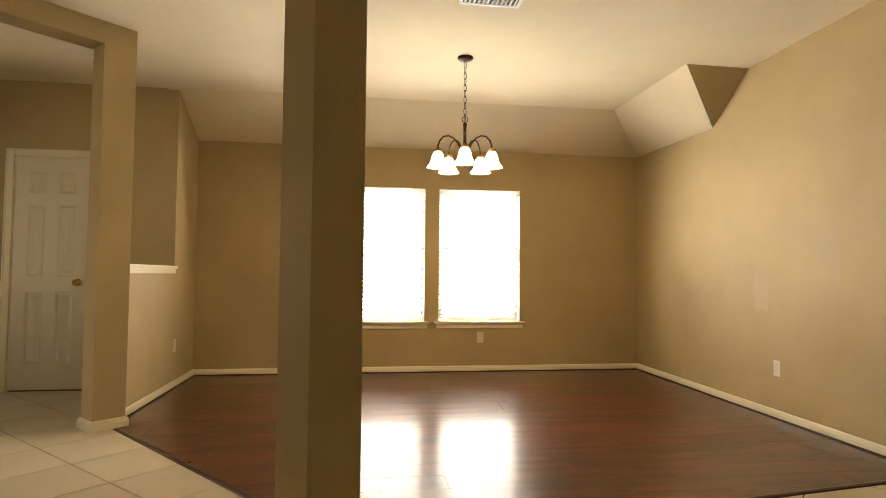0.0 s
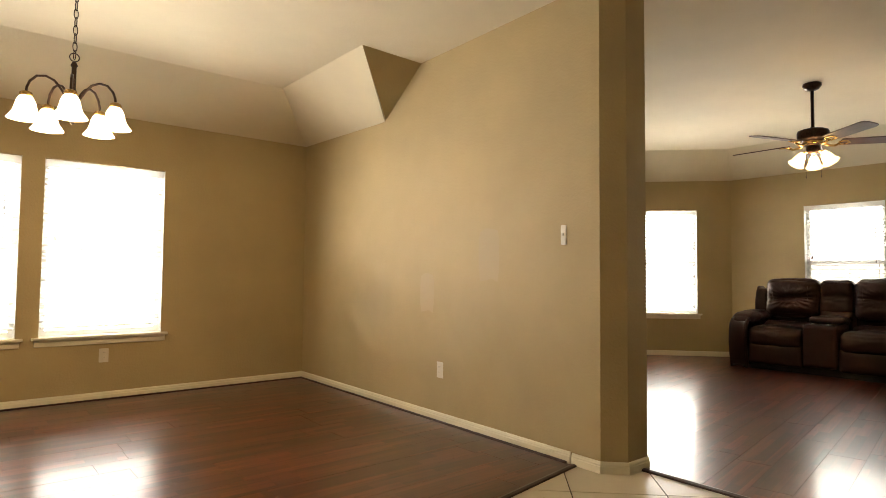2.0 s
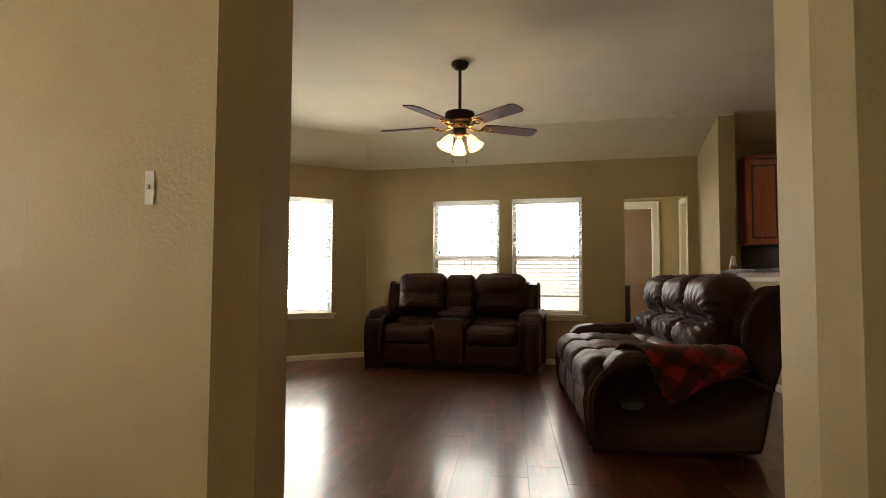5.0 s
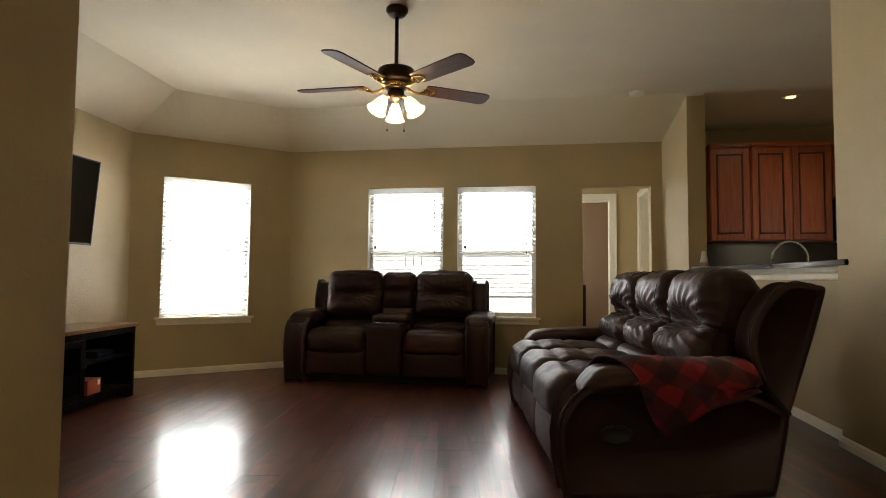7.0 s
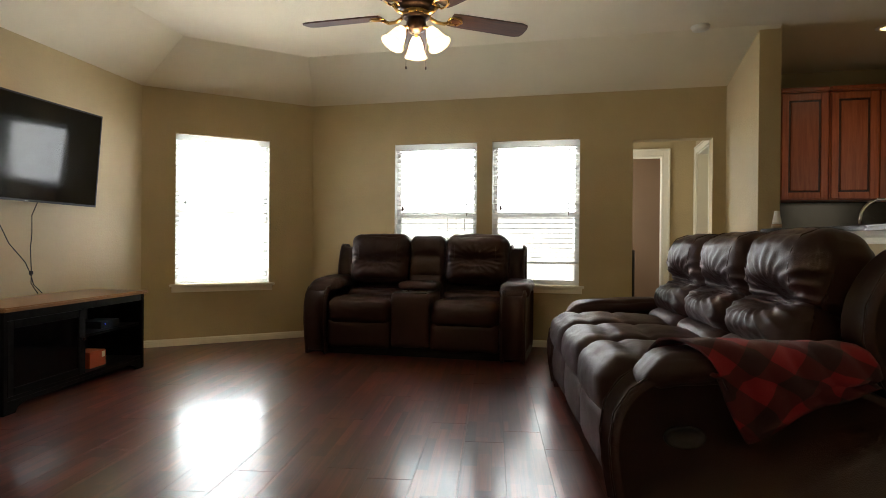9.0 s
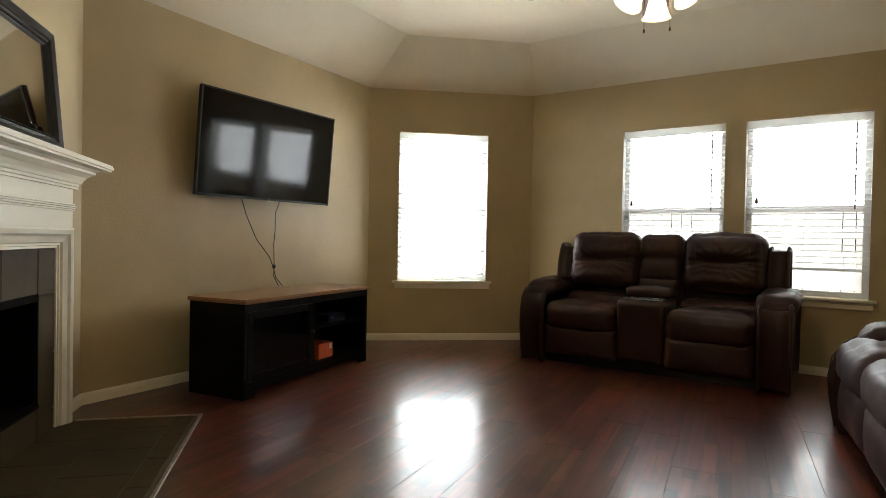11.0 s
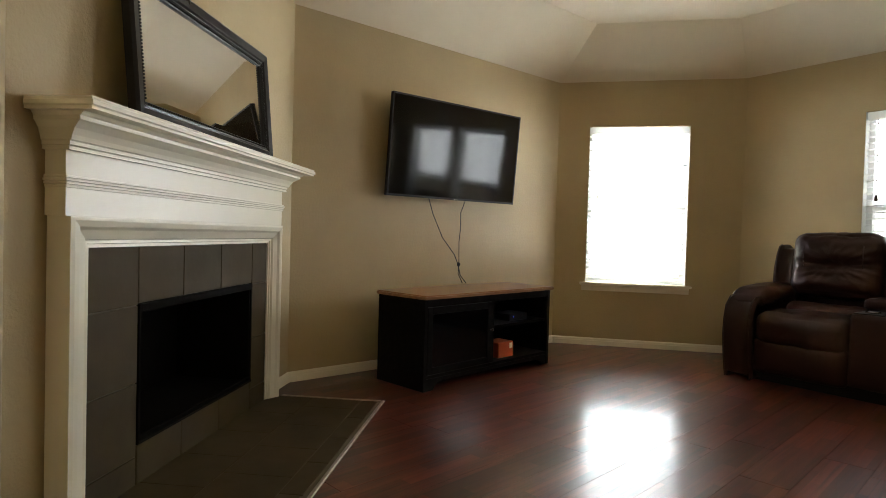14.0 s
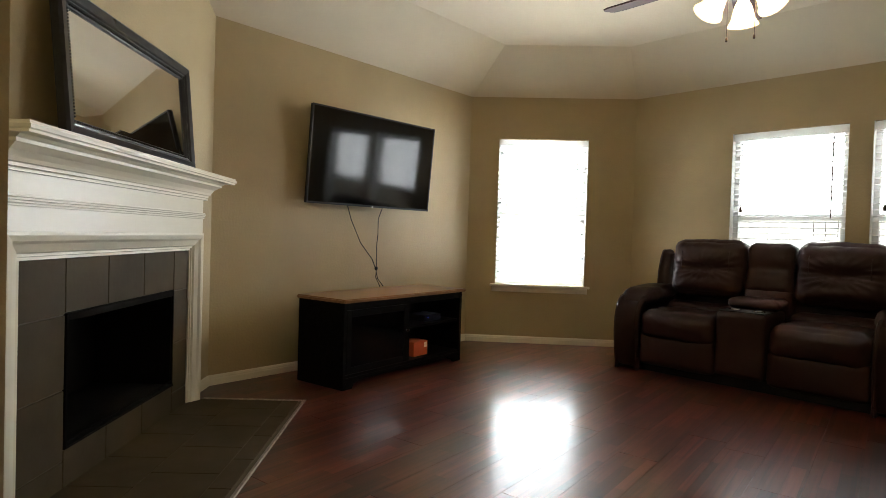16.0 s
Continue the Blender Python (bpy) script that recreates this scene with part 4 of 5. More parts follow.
# ---- ceiling fan ----
def ceiling_fan(x, y):
    f = thing("ceiling_fan", pose(x, y, 0), "dark bronze five-blade ceiling fan with lit glass shades", "ceiling fan")
    part("canopy", lathe(bmesh.new(), [(0.0, CEILING), (0.07, CEILING), (0.072, CEILING - 0.02), (0.05, CEILING - 0.05), (0.018, CEILING - 0.062), (0.0, CEILING - 0.062)], 28), BRONZE, f, smooth=True)
    part("downrod", lathe(bmesh.new(), [(0.013, CEILING - 0.06), (0.013, 2.350), (0.02, 2.345), (0.02, 2.320)], 14), BRONZE, f, smooth=True)
    motor = part("motor_housing", lathe(bmesh.new(), [(0.0, 2.325), (0.09, 2.325), (0.115, 2.315), (0.12, 2.300), (0.12, 2.250), (0.105, 2.235), (0.075, 2.225), (0.075, 2.195), (0.06, 2.185), (0.0, 2.185)], 32), BRONZE, f, smooth=True)
    part("trim_ring", lathe(bmesh.new(), [(0.076, 2.222), (0.082, 2.218), (0.076, 2.212), (0.082, 2.206), (0.076, 2.200)], 32), BRASS, motor, smooth=True)
    part("switch_housing", lathe(bmesh.new(), [(0.0, 2.186), (0.052, 2.186), (0.055, 2.150), (0.045, 2.125), (0.02, 2.115), (0.0, 2.115)], 24), BRONZE, f, smooth=True)
    for k in range(5):
        m = pose(0, 0, 2.212, 0, 0, 16 + 72 * k)
        bm = bmesh.new()
        out = [(0.20, -0.055), (0.25, -0.062), (0.62, -0.068), (0.655, -0.055), (0.665, -0.03), (0.665, 0.03), (0.655, 0.055), (0.62, 0.068), (0.25, 0.062), (0.20, 0.055)]
        prism(bm, out, -0.004, 0.004)
        bl = part("blade", bm, BLADE, f, m=m @ pose(0, 0, 0, -11, 0, 0))
        bm = tube(bmesh.new(), [(0.07, 0, -0.005), (0.12, 0.0, -0.03), (0.16, 0.0, -0.032), (0.20, 0.0, -0.014)], 0.010, 8)
        tube(bm, [(0.185, -0.03, -0.012), (0.215, -0.036, -0.009), (0.25, -0.028, -0.008), (0.27, 0, -0.008), (0.25, 0.028, -0.008), (0.215, 0.036, -0.009), (0.185, 0.03, -0.012), (0.185, -0.03, -0.012)], 0.006, 6)
        part("blade_arm", bm, BRASS, bl, "bronze blade bracket", smooth=True)
    for k in range(3):
        m = pose(0, 0, 2.135, 0, 0, 16 + 120 * k)
        part("lamp_arm", tube(bmesh.new(), [(0.03, 0, 0), (0.065, 0, -0.002), (0.085, 0, -0.018)], 0.010, 8), BRASS, f, m=m, smooth=True)
        sm = m @ pose(0.085, 0, -0.015, 0, -32, 0)
        part("shade", lathe(bmesh.new(), [(0.022, 0.0), (0.027, -0.012), (0.036, -0.03), (0.044, -0.06), (0.050, -0.085), (0.066, -0.112), (0.063, -0.112), (0.046, -0.085), (0.038, -0.05), (0.022, -0.015)], 24), SHADE2, f, "lit frosted glass bell shade", smooth=True, m=sm)
    for sx in (-0.045, 0.045):
        part("pull_chain", tube(bmesh.new(), [(0.0, sx, 2.135), (0, sx * 1.2, 2.090), (0, sx * 1.2, 1.935)], 0.0013, 5), BRONZE, f, m=pose(0, 0, 0, 0, 0, 16))
        part("chain_pull", lathe(bmesh.new(), [(0.001, 0.0), (0.004, -0.006), (0.005, -0.018), (0.001, -0.022)], 8), BRONZE, f, m=pose(0, 0, 0, 0, 0, 16) @ pose(0, sx * 1.2, 1.935))
    return f


FAN = (6.416, 2.303)
ceiling_fan(*FAN)
fan_bulb = new("fan_bulb", bpy.data.lights.new("fan_bulb", "POINT"))
fan_bulb.data.energy, fan_bulb.data.color, fan_bulb.data.shadow_soft_size = FAN_W, (1.0, 0.68, 0.36), 0.05
fan_bulb.location = (*FAN, 2.05)


# ---- chandelier ----
def chandelier(x, y):
    c = thing("chandelier", pose(x, y, 0), "bronze five-arm chandelier with lit white bell shades", "chandelier")
    part("canopy", lathe(bmesh.new(), [(0.0, CEILING), (0.06, CEILING), (0.062, CEILING - 0.01), (0.05, CEILING - 0.022), (0.015, CEILING - 0.032), (0.0, CEILING - 0.034)], 28), BRONZE, c, smooth=True)
    z = CEILING - 0.03
    k = 0
    while z > 2.27:
        pts = [(0.011 * math.cos(a), 0, z - 0.026 + 0.028 * math.sin(a)) for a in [i * math.pi / 8 for i in range(17)]]
        part("chain_link", tube(bmesh.new(), pts, 0.0024, 6), BRONZE, c, smooth=True, m=pose(0, 0, 0, 0, 0, 90 * (k % 2) + 20))
        z -= 0.046
        k += 1
    pts = [(0.023 * math.cos(a), 0, 2.236 + 0.023 * math.sin(a)) for a in [i * math.pi / 8 for i in range(17)]]
    part("ring", tube(bmesh.new(), pts, 0.003, 6), BRONZE, c, smooth=True)
    part("column", lathe(bmesh.new(), [(0.004, 2.215), (0.012, 2.205), (0.018, 2.19), (0.012, 2.18), (0.012, 2.06), (0.017, 2.05), (0.022, 2.03), (0.016, 2.005), (0.012, 1.96), (0.022, 1.945), (0.026, 1.92), (0.014, 1.895), (0.009, 1.885), (0.012, 1.872), (0.002, 1.862)], 20), BRONZE, c, smooth=True)
    for i in range(5):
        m = pose(0, 0, 0, 0, 0, 260 + 72 * i)
        pts = [(0.012, 0, 1.99), (0.035, 0, 2.01), (0.06, 0, 2.05), (0.09, 0, 2.085), (0.13, 0, 2.10), (0.17, 0, 2.09), (0.20, 0, 2.055), (0.212, 0, 2.02), (0.214, 0, 1.99)]
        a = part("arm", tube(bmesh.new(), pts, 0.0065, 8), BRONZE, c, smooth=True, m=m)
        part("socket_cup", lathe(bmesh.new(), [(0.008, 2.0), (0.026, 1.992), (0.030, 1.985), (0.030, 1.975), (0.022, 1.968)], 20, pose(0.214, 0, 0)), BRASS, a, "antique brass socket cup", smooth=True)
        part("shade", lathe(bmesh.new(), [(0.024, 1.972), (0.034, 1.962), (0.044, 1.94), (0.050, 1.91), (0.058, 1.885), (0.078, 1.858), (0.082, 1.852), (0.079, 1.851), (0.055, 1.878), (0.046, 1.91), (0.03, 1.955)], 28, pose(0.214, 0, 0)), SHADE, a, "lit white frosted glass bell shade", smooth=True)
    return c


CHANDELIER = (1.316, 4.257)
chandelier(*CHANDELIER)
for i in range(5):
    a = radians(260 + 72 * i)
    bulb = new("chandelier_bulb", bpy.data.lights.new("chandelier_bulb", "POINT"))
    bulb.data.energy, bulb.data.color, bulb.data.shadow_soft_size = CHANDELIER_W / 5, (1.0, 0.74, 0.42), 0.04
    bulb.location = (CHANDELIER[0] + 0.214 * math.cos(a), CHANDELIER[1] + 0.214 * math.sin(a), 1.83)


# ---- fireplace ----


def fireplace():
    f = thing("fireplace", FM, "white moulded fireplace mantel with slate tile surround and black firebox", "fireplace")
    fr = lambda bm, *s, **k: box(bm, s[0], s[1], -s[3], -s[2], s[4], s[5], **k)
    # slate tiles round the firebox, grout bed behind
    bx0, bx1, bz0, bz1 = 0.585, 1.60, 0.115, 0.672
    bm = bmesh.new()
    for s in ((0.30, bx0, 0.002, 0.022, FZ, 0.895), (bx1, 1.80, 0.002, 0.022, FZ, 0.895), (bx0, bx1, 0.002, 0.022, bz1, 0.895), (bx0, bx1, 0.002, 0.022, FZ, bz0)):
        fr(bm, *s)
    bed = part("tile_bed", bm, SLATE_GROUT, f, "pale grout between the slate tiles")
    g = 0.0025
    xs_side = [(0.30, bx0), (bx1, 1.80)]
    zs_side = [(FZ, 0.07), (0.07, 0.36), (0.36, 0.665), (0.665, 0.895)]
    tiles = [(a, b, c, d) for a, b in xs_side for c, d in zs_side]
    cuts = [bx0, 0.905, 1.245, bx1]
    tiles += [(a, b, bz1, 0.895) for a, b in zip(cuts, cuts[1:])] + [(a, b, FZ, bz0) for a, b in zip(cuts, cuts[1:])]
    for a, b, c, d in tiles:
        bm = bmesh.new()
        fr(bm, a + g, b - g, 0.022, 0.030, c + g, d - g, bevel=0.002)
        part("tile", bm, SLATE, bed)
    # firebox
    for name, s in zip(("firebox_side", "firebox_side", "firebox_back", "firebox_lintel", "firebox_floor"), ((bx0, bx0 + 0.02, -0.40, 0.026, bz0, bz1), (bx1 - 0.02, bx1, -0.40, 0.026, bz0, bz1), (bx0, bx1, -0.42, -0.40, bz0, bz1), (bx0 + 0.02, bx1 - 0.02, -0.40, 0.024, bz1 - 0.015, bz1), (bx0 + 0.02, bx1 - 0.02, -0.40, 0.024, bz0, bz0 + 0.015))):
        bm = bmesh.new()
        fr(bm, *s)
        part(name, bm, SOOT, f, "sooty black firebox lining")
    bm = bmesh.new()
    for s in ((bx0 + 0.002, bx1 - 0.002, 0.026, 0.040, bz0 + 0.002, bz0 + 0.016), (bx0 + 0.002, bx1 - 0.002, 0.026, 0.034, bz0 + 0.028, bz0 + 0.036), (bx0 + 0.002, bx0 + 0.014, 0.024, 0.036, bz0, bz1 - 0.002), (bx1 - 0.014, bx1 - 0.002, 0.024, 0.036, bz0, bz1 - 0.002), (bx0 + 0.014, bx1 - 0.014, 0.024, 0.036, bz1 - 0.035, bz1 - 0.003)):
        fr(bm, *s, bevel=0.002)
    part("firebox_frame", bm, SOOT, f, "black metal firebox frame")
    # picture-frame casing, mitred profile
    prof = [(0.0, 0.004), (0.0, 0.036), (0.016, 0.036), (0.020, 0.044), (0.034, 0.044), (0.042, 0.056), (0.085, 0.070), (0.10, 0.082), (0.128, 0.088), (0.145, 0.086), (0.145, 0.004)]

    def casing_ring(o):
        return [(0.30 - o, FZ), (0.30 - o, 0.895 + o * 0.72), (1.80 + o * 0.62, 0.895 + o * 0.72), (1.80 + o * 0.62, FZ)]
    bm = bmesh.new()
    rings = [[bm.verts.new((x, -y, z)) for x, z in casing_ring(o)] for o, y in prof]
    for a, b in zip(rings, rings[1:] + rings[:1]):
        for i in range(3):
            bm.faces.new((a[i], a[i + 1], b[i + 1], b[i]))
    bm.faces.new([r[0] for r in rings])
    bm.faces.new([r[3] for r in rings])
    part("casing", bm, TRIM, f)
    # frieze board with a reeded band
    bm = bmesh.new()
    fr(bm, 0.145, 1.90, 0.004, 0.075, 1.0, 1.215)
    part("frieze", bm, TRIM, f)
    bm = bmesh.new()
    for z, d in ((1.088, 0.082), (1.098, 0.086), (1.108, 0.089), (1.118, 0.085)):
        fr(bm, 0.145 - (d - 0.075), 1.90 + (d - 0.075), 0.006, d, z, z + 0.009, bevel=0.002)
    part("reeded_band", bm, TRIM, f)
    # crown moulding and shelf

    def run(bm, prof2, x0, x1):
        rs = []
        for d, z in prof2:
            e = d - 0.075
            rs.append([bm.verts.new(c) for c in ((x0 - e * 0.55, -0.002, z), (x0 - e * 0.55, -d, z), (x1 + e, -d, z), (x1 + e, -0.002, z))])
        for a, b in zip(rs, rs[1:]):
            for i in range(3):
                bm.faces.new((a[i], a[i + 1], b[i + 1], b[i]))
        bm.faces.new(rs[0])
        bm.faces.new(rs[-1])
        return bm
    crown = [(0.078, 1.205), (0.095, 1.205), (0.095, 1.214), (0.090, 1.217), (0.098, 1.221), (0.098, 1.232), (0.106, 1.236), (0.112, 1.25), (0.125, 1.27), (0.15, 1.288), (0.158, 1.292), (0.158, 1.304), (0.166, 1.308), (0.176, 1.316)]
    part("crown_moulding", run(bmesh.new(), crown, 0.145, 1.90), TRIM, f)
    shelf = [(0.176, 1.317), (0.222, 1.317), (0.222, 1.326), (0.229, 1.330), (0.229, 1.342), (0.224, 1.346), (0.224, 1.354)]
    part("mantel_shelf", run(bmesh.new(), shelf, 0.145, 1.90), TRIM, f)
    return f


fireplace()
# hearth of slate tiles let into the floor
H0, H1, HD = -0.35, 1.90, 0.72
hearth = tagged(part("floor_hearth", boxes((H0, H1, -HD, -0.005, 0.001, 0.004)), SLATE_GROUT, m=FH), "dark slate tile hearth flush with the floor", "floor", kind="structure")
for r, (y0, y1) in enumerate(((0.005, 0.30), (0.30, 0.60), (0.60, 0.70))):
    x = H0 + (0.15 if r % 2 else 0.0)
    cutsx = [H0] + [x + 0.32 * k for k in range(1, 8) if H0 + 0.05 < x + 0.32 * k < H1 - 0.05] + [H1]
    for a, b in zip(cutsx, cutsx[1:]):
        part("tile", boxes((a + 0.002, b - 0.002, -y1 + 0.002, -y0 - 0.002, 0.004, 0.009), bevel=0.0015), SLATE, hearth)
bm = bmesh.new()
box(bm, H0, H1 + 0.022, -HD - 0.018, -HD, 0.001, 0.012, 0.003)
box(bm, H1, H1 + 0.022, -HD + 0.002, -0.095, 0.001, 0.012, 0.003)
tagged(part("trim_hearth", bm, plain("worn_metal_strip", (0.30, 0.25, 0.21), 0.4, 0.5, 0.3), m=FH), "worn strip edging the slate hearth", "trim", kind="structure")


# ---- mirror leaning on the mantel ----
def mirror(m):
    t = thing("mirror", m, "rectangular mirror with black frame standing on the mantel", "mirror")
    w, h = 1.205, 0.585
    prof = [(0.0, 0.0), (0.0, 0.030), (0.012, 0.040), (0.045, 0.034), (0.052, 0.026), (0.058, 0.028), (0.064, 0.022), (0.075, 0.018), (0.080, 0.010), (0.080, 0.0)]
    bm = bmesh.new()
    rings = [[bm.verts.new(c) for c in ((o, -y, o), (w - o, -y, o), (w - o, -y, h - o), (o, -y, h - o))] for o, y in prof]
    for a, b in zip(rings, rings[1:] + rings[:1]):
        for i in range(4):
            bm.faces.new((a[i], a[(i + 1) % 4], b[(i + 1) % 4], b[i]))
    part("frame", bm, plain("black_lacquer_frame", (0.012, 0.010, 0.010), 0.3, 0, 0.3), t)
    bm = bmesh.new()
    a, b2 = 0.079, 0.10
    o = [bm.verts.new(c) for c in ((a, -0.0112, a), (w - a, -0.0112, a), (w - a, -0.0112, h - a), (a, -0.0112, h - a))]
    i2 = [bm.verts.new(c) for c in ((b2, -0.012, b2), (w - b2, -0.012, b2), (w - b2, -0.012, h - b2), (b2, -0.012, h - b2))]
    bk = [bm.verts.new(c) for c in ((a, -0.002, a), (w - a, -0.002, a), (w - a, -0.002, h - a), (a, -0.002, h - a))]
    bm.faces.new(i2)
    bm.faces.new(bk)
    for k in range(4):
        bm.faces.new((o[k], o[(k + 1) % 4], i2[(k + 1) % 4], i2[k]))
        bm.faces.new((o[k], o[(k + 1) % 4], bk[(k + 1) % 4], bk[k]))
    part("mirror_glass", bm, MIRROR, t, "bevelled mirror glass")
    bm = bmesh.new()
    n = 70
    for k in range(n):
        for z in (0.068, h - 0.068):
            bmesh.ops.create_icosphere(bm, subdivisions=1, radius=0.005, matrix=Matrix.Translation((0.08 + (w - 0.16) * (k + 0.5) / n, -0.024, z)))
    for k in range(34):
        for x in (0.068, w - 0.068):
            bmesh.ops.create_icosphere(bm, subdivisions=1, radius=0.005, matrix=Matrix.Translation((x, -0.024, 0.08 + (h - 0.16) * (k + 0.5) / 34)))
    part("beading", bm, BLACK, t, "beaded inner edge")
    return t


mirror(FM @ pose(0.41, -0.10, 1.3545, -5.0, 0, 0))


# ---- television and its stand ----
def television(m):
    t = thing("television", m, "black flat-screen television on a tilting wall bracket", "television")
    w, h = 1.25, 0.715
    part("back_shell", boxes((-w / 2, w / 2, 0.004, 0.03, -h / 2, h / 2), (-w / 2 + 0.2, w / 2 - 0.2, 0.03, 0.065, -h / 2 + 0.08, h / 2 - 0.15), bevel=0.004), BLACK, t)
    part("screen", boxes((-w / 2 + 0.010, w / 2 - 0.010, -0.001, 0.004, -h / 2 + 0.016, h / 2 - 0.010)), SCREEN, t, "glossy dark screen")
    bm = boxes((-w / 2, -w / 2 + 0.010, -0.004, 0.004, -h / 2, h / 2), (w / 2 - 0.010, w / 2, -0.004, 0.004, -h / 2, h / 2), (-w / 2 + 0.010, w / 2 - 0.010, -0.004, 0.004, h / 2 - 0.010, h / 2), (-w / 2 + 0.010, w / 2 - 0.010, -0.004, 0.004, -h / 2, -h / 2 + 0.016))
    part("bezel", bm, BLACK, t)
    part("badge", boxes((-0.02, 0.02, -0.007, -0.004, -h / 2 - 0.002, -h / 2 + 0.010)), CHROME, t, "small grey maker's badge")
    part("wall_bracket", boxes((-0.22, 0.22, 0.06, 0.16, -0.14, -0.11), (-0.22, 0.22, 0.06, 0.12, 0.10, 0.13), (-0.2, -0.16, 0.06, 0.10, -0.2, 0.2), (0.16, 0.2, 0.06, 0.10, -0.2, 0.2)), BLACK, t)
    return t


television(pose(6.592, 5.085, 1.593, 4.8, 0, 2.9))
bm = bmesh.new()
tube(bm, [(6.36, 5.17, 1.25), (6.41, 5.18, 1.13), (6.52, 5.20, 0.95), (6.64, 5.20, 0.82), (6.672, 5.19, 0.74), (6.68, 5.17, 0.66), (6.685, 5.10, 0.602)], 0.0035, 6)
tagged(part("power_cable", bm, BLACK, smooth=True, m=pose(0.025, 0, 0)), "thin black cable hanging down the wall", "cable", "television cables")
bm = bmesh.new()
tube(bm, [(6.72, 5.18, 1.25), (6.70, 5.21, 1.15), (6.705, 5.215, 1.02), (6.69, 5.21, 0.92), (6.685, 5.20, 0.83), (6.68, 5.19, 0.75), (6.66, 5.17, 0.67), (6.65, 5.10, 0.602)], 0.0035, 6)
lathe(bm, [(0.001, 0.015), (0.012, 0.01), (0.014, -0.005), (0.009, -0.016), (0.001, -0.018)], 10, pose(6.676, 5.188, 0.745))
tagged(part("signal_cable", bm, BLACK, smooth=True, m=pose(0.025, 0, 0)), "thin black cable tied with a clip above the stand", "cable", "television cables")


def tv_stand(m, w=1.34, d=0.45, h=0.597):
    t = thing("television_stand", m, "black wooden television stand with honey-brown top", "cabinet")
    part("top", boxes((-0.02, w + 0.02, -0.025, d, h - 0.026, h), bevel=0.007, seg=2), OAK, t, "honey-brown wooden top with eased edge")
    z0, z1 = 0.075, h - 0.026
    for x in (0.0, w - 0.03):
        part("side_panel", boxes((x, x + 0.03, 0.0, d - 0.005, 0.0, z1), bevel=0.003), BLACKWOOD, t)
    part("divider", boxes((0.66, 0.685, 0.012, d - 0.02, z0 + 0.02, z1), bevel=0.002), BLACKWOOD, t)
    part("bottom_panel", boxes((0.03, w - 0.03, 0.008, d - 0.02, z0, z0 + 0.02)), BLACKWOOD, t)
    part("shelf", boxes((0.685, w - 0.03, 0.02, d - 0.02, 0.33, 0.348)), BLACKWOOD, t)
    part("back_panel", boxes((0.03, w - 0.03, d - 0.02, d - 0.012, z0, z1)), BLACKWOOD, t)
    part("apron", boxes((0.03, w - 0.03, 0.004, 0.022, z1 - 0.05, z1), bevel=0.002), BLACKWOOD, t)
    bm = prism(bmesh.new(), [(0.03, z0), (0.03, 0.0), (0.09, 0.0), (0.11, 0.03), (0.16, 0.05), (w - 0.16, 0.05), (w - 0.11, 0.03), (w - 0.09, 0.0), (w - 0.03, 0.0), (w - 0.03, z0)], -0.024, -0.004)
    bmesh.ops.rotate(bm, verts=bm.verts, matrix=Matrix.Rotation(radians(90), 3, "X"))
    part("plinth", bm, BLACKWOOD, t, "shaped plinth with bracket feet")
    bm = boxes((0.035, 0.08, 0.004, 0.022, z0 + 0.022, z1 - 0.052), (0.612, 0.657, 0.004, 0.022, z0 + 0.022, z1 - 0.052), (0.08, 0.612, 0.004, 0.022, z0 + 0.022, z0 + 0.067), (0.08, 0.612, 0.004, 0.022, z1 - 0.097, z1 - 0.052), bevel=0.003)
    dr = part("door", bm, BLACKWOOD, t)
    part("door_glass", boxes((0.08, 0.612, 0.011, 0.015, z0 + 0.067, z1 - 0.097)), SCREEN, dr, "dark glass pane")
    part("knob", lathe(bmesh.new(), [(0.004, 0.0), (0.004, 0.012), (0.010, 0.018), (0.008, 0.026), (0.0, 0.028)], 12, pose(0.635, 0.004, 0.33, 90, 0, 0)), BRONZE, dr, smooth=True)
    return t


STAND = pose(5.91, 4.485, 0, 0, 0, 9.5)
tv_stand(STAND)
ob = part("cardboard_box", boxes((0.0, 0.17, 0.0, 0.14, 0.0, 0.11), bevel=0.003), paint("orange_card", (0.42, 0.07, 0.02), 0.6, 0.08), m=STAND @ pose(0.80, 0.06, 0.096))
tagged(ob, "small orange cardboard box on the lower shelf", "box")
part("printed_label", boxes((0.125, 0.158, -0.0015, 0.0, 0.06, 0.10)), PLASTIC, ob, "white printed label")
ob = part("media_box", boxes((0.0, 0.22, 0.0, 0.17, 0.0, 0.05), bevel=0.004), BLACK, m=STAND @ pose(0.94, 0.08, 0.349))
tagged(ob, "small black media box with blue light on the shelf", "media box")
part("indicator_light", lathe(bmesh.new(), [(0.0, 0.0), (0.003, 0.0), (0.003, 0.002), (0.0, 0.003)], 8, pose(0.05, 0, 0.03, 90, 0, 0)), glow("blue_led", (0.05, 0.1, 1.0), 4.0, (0.02, 0.02, 0.2)), ob, "blue indicator light")


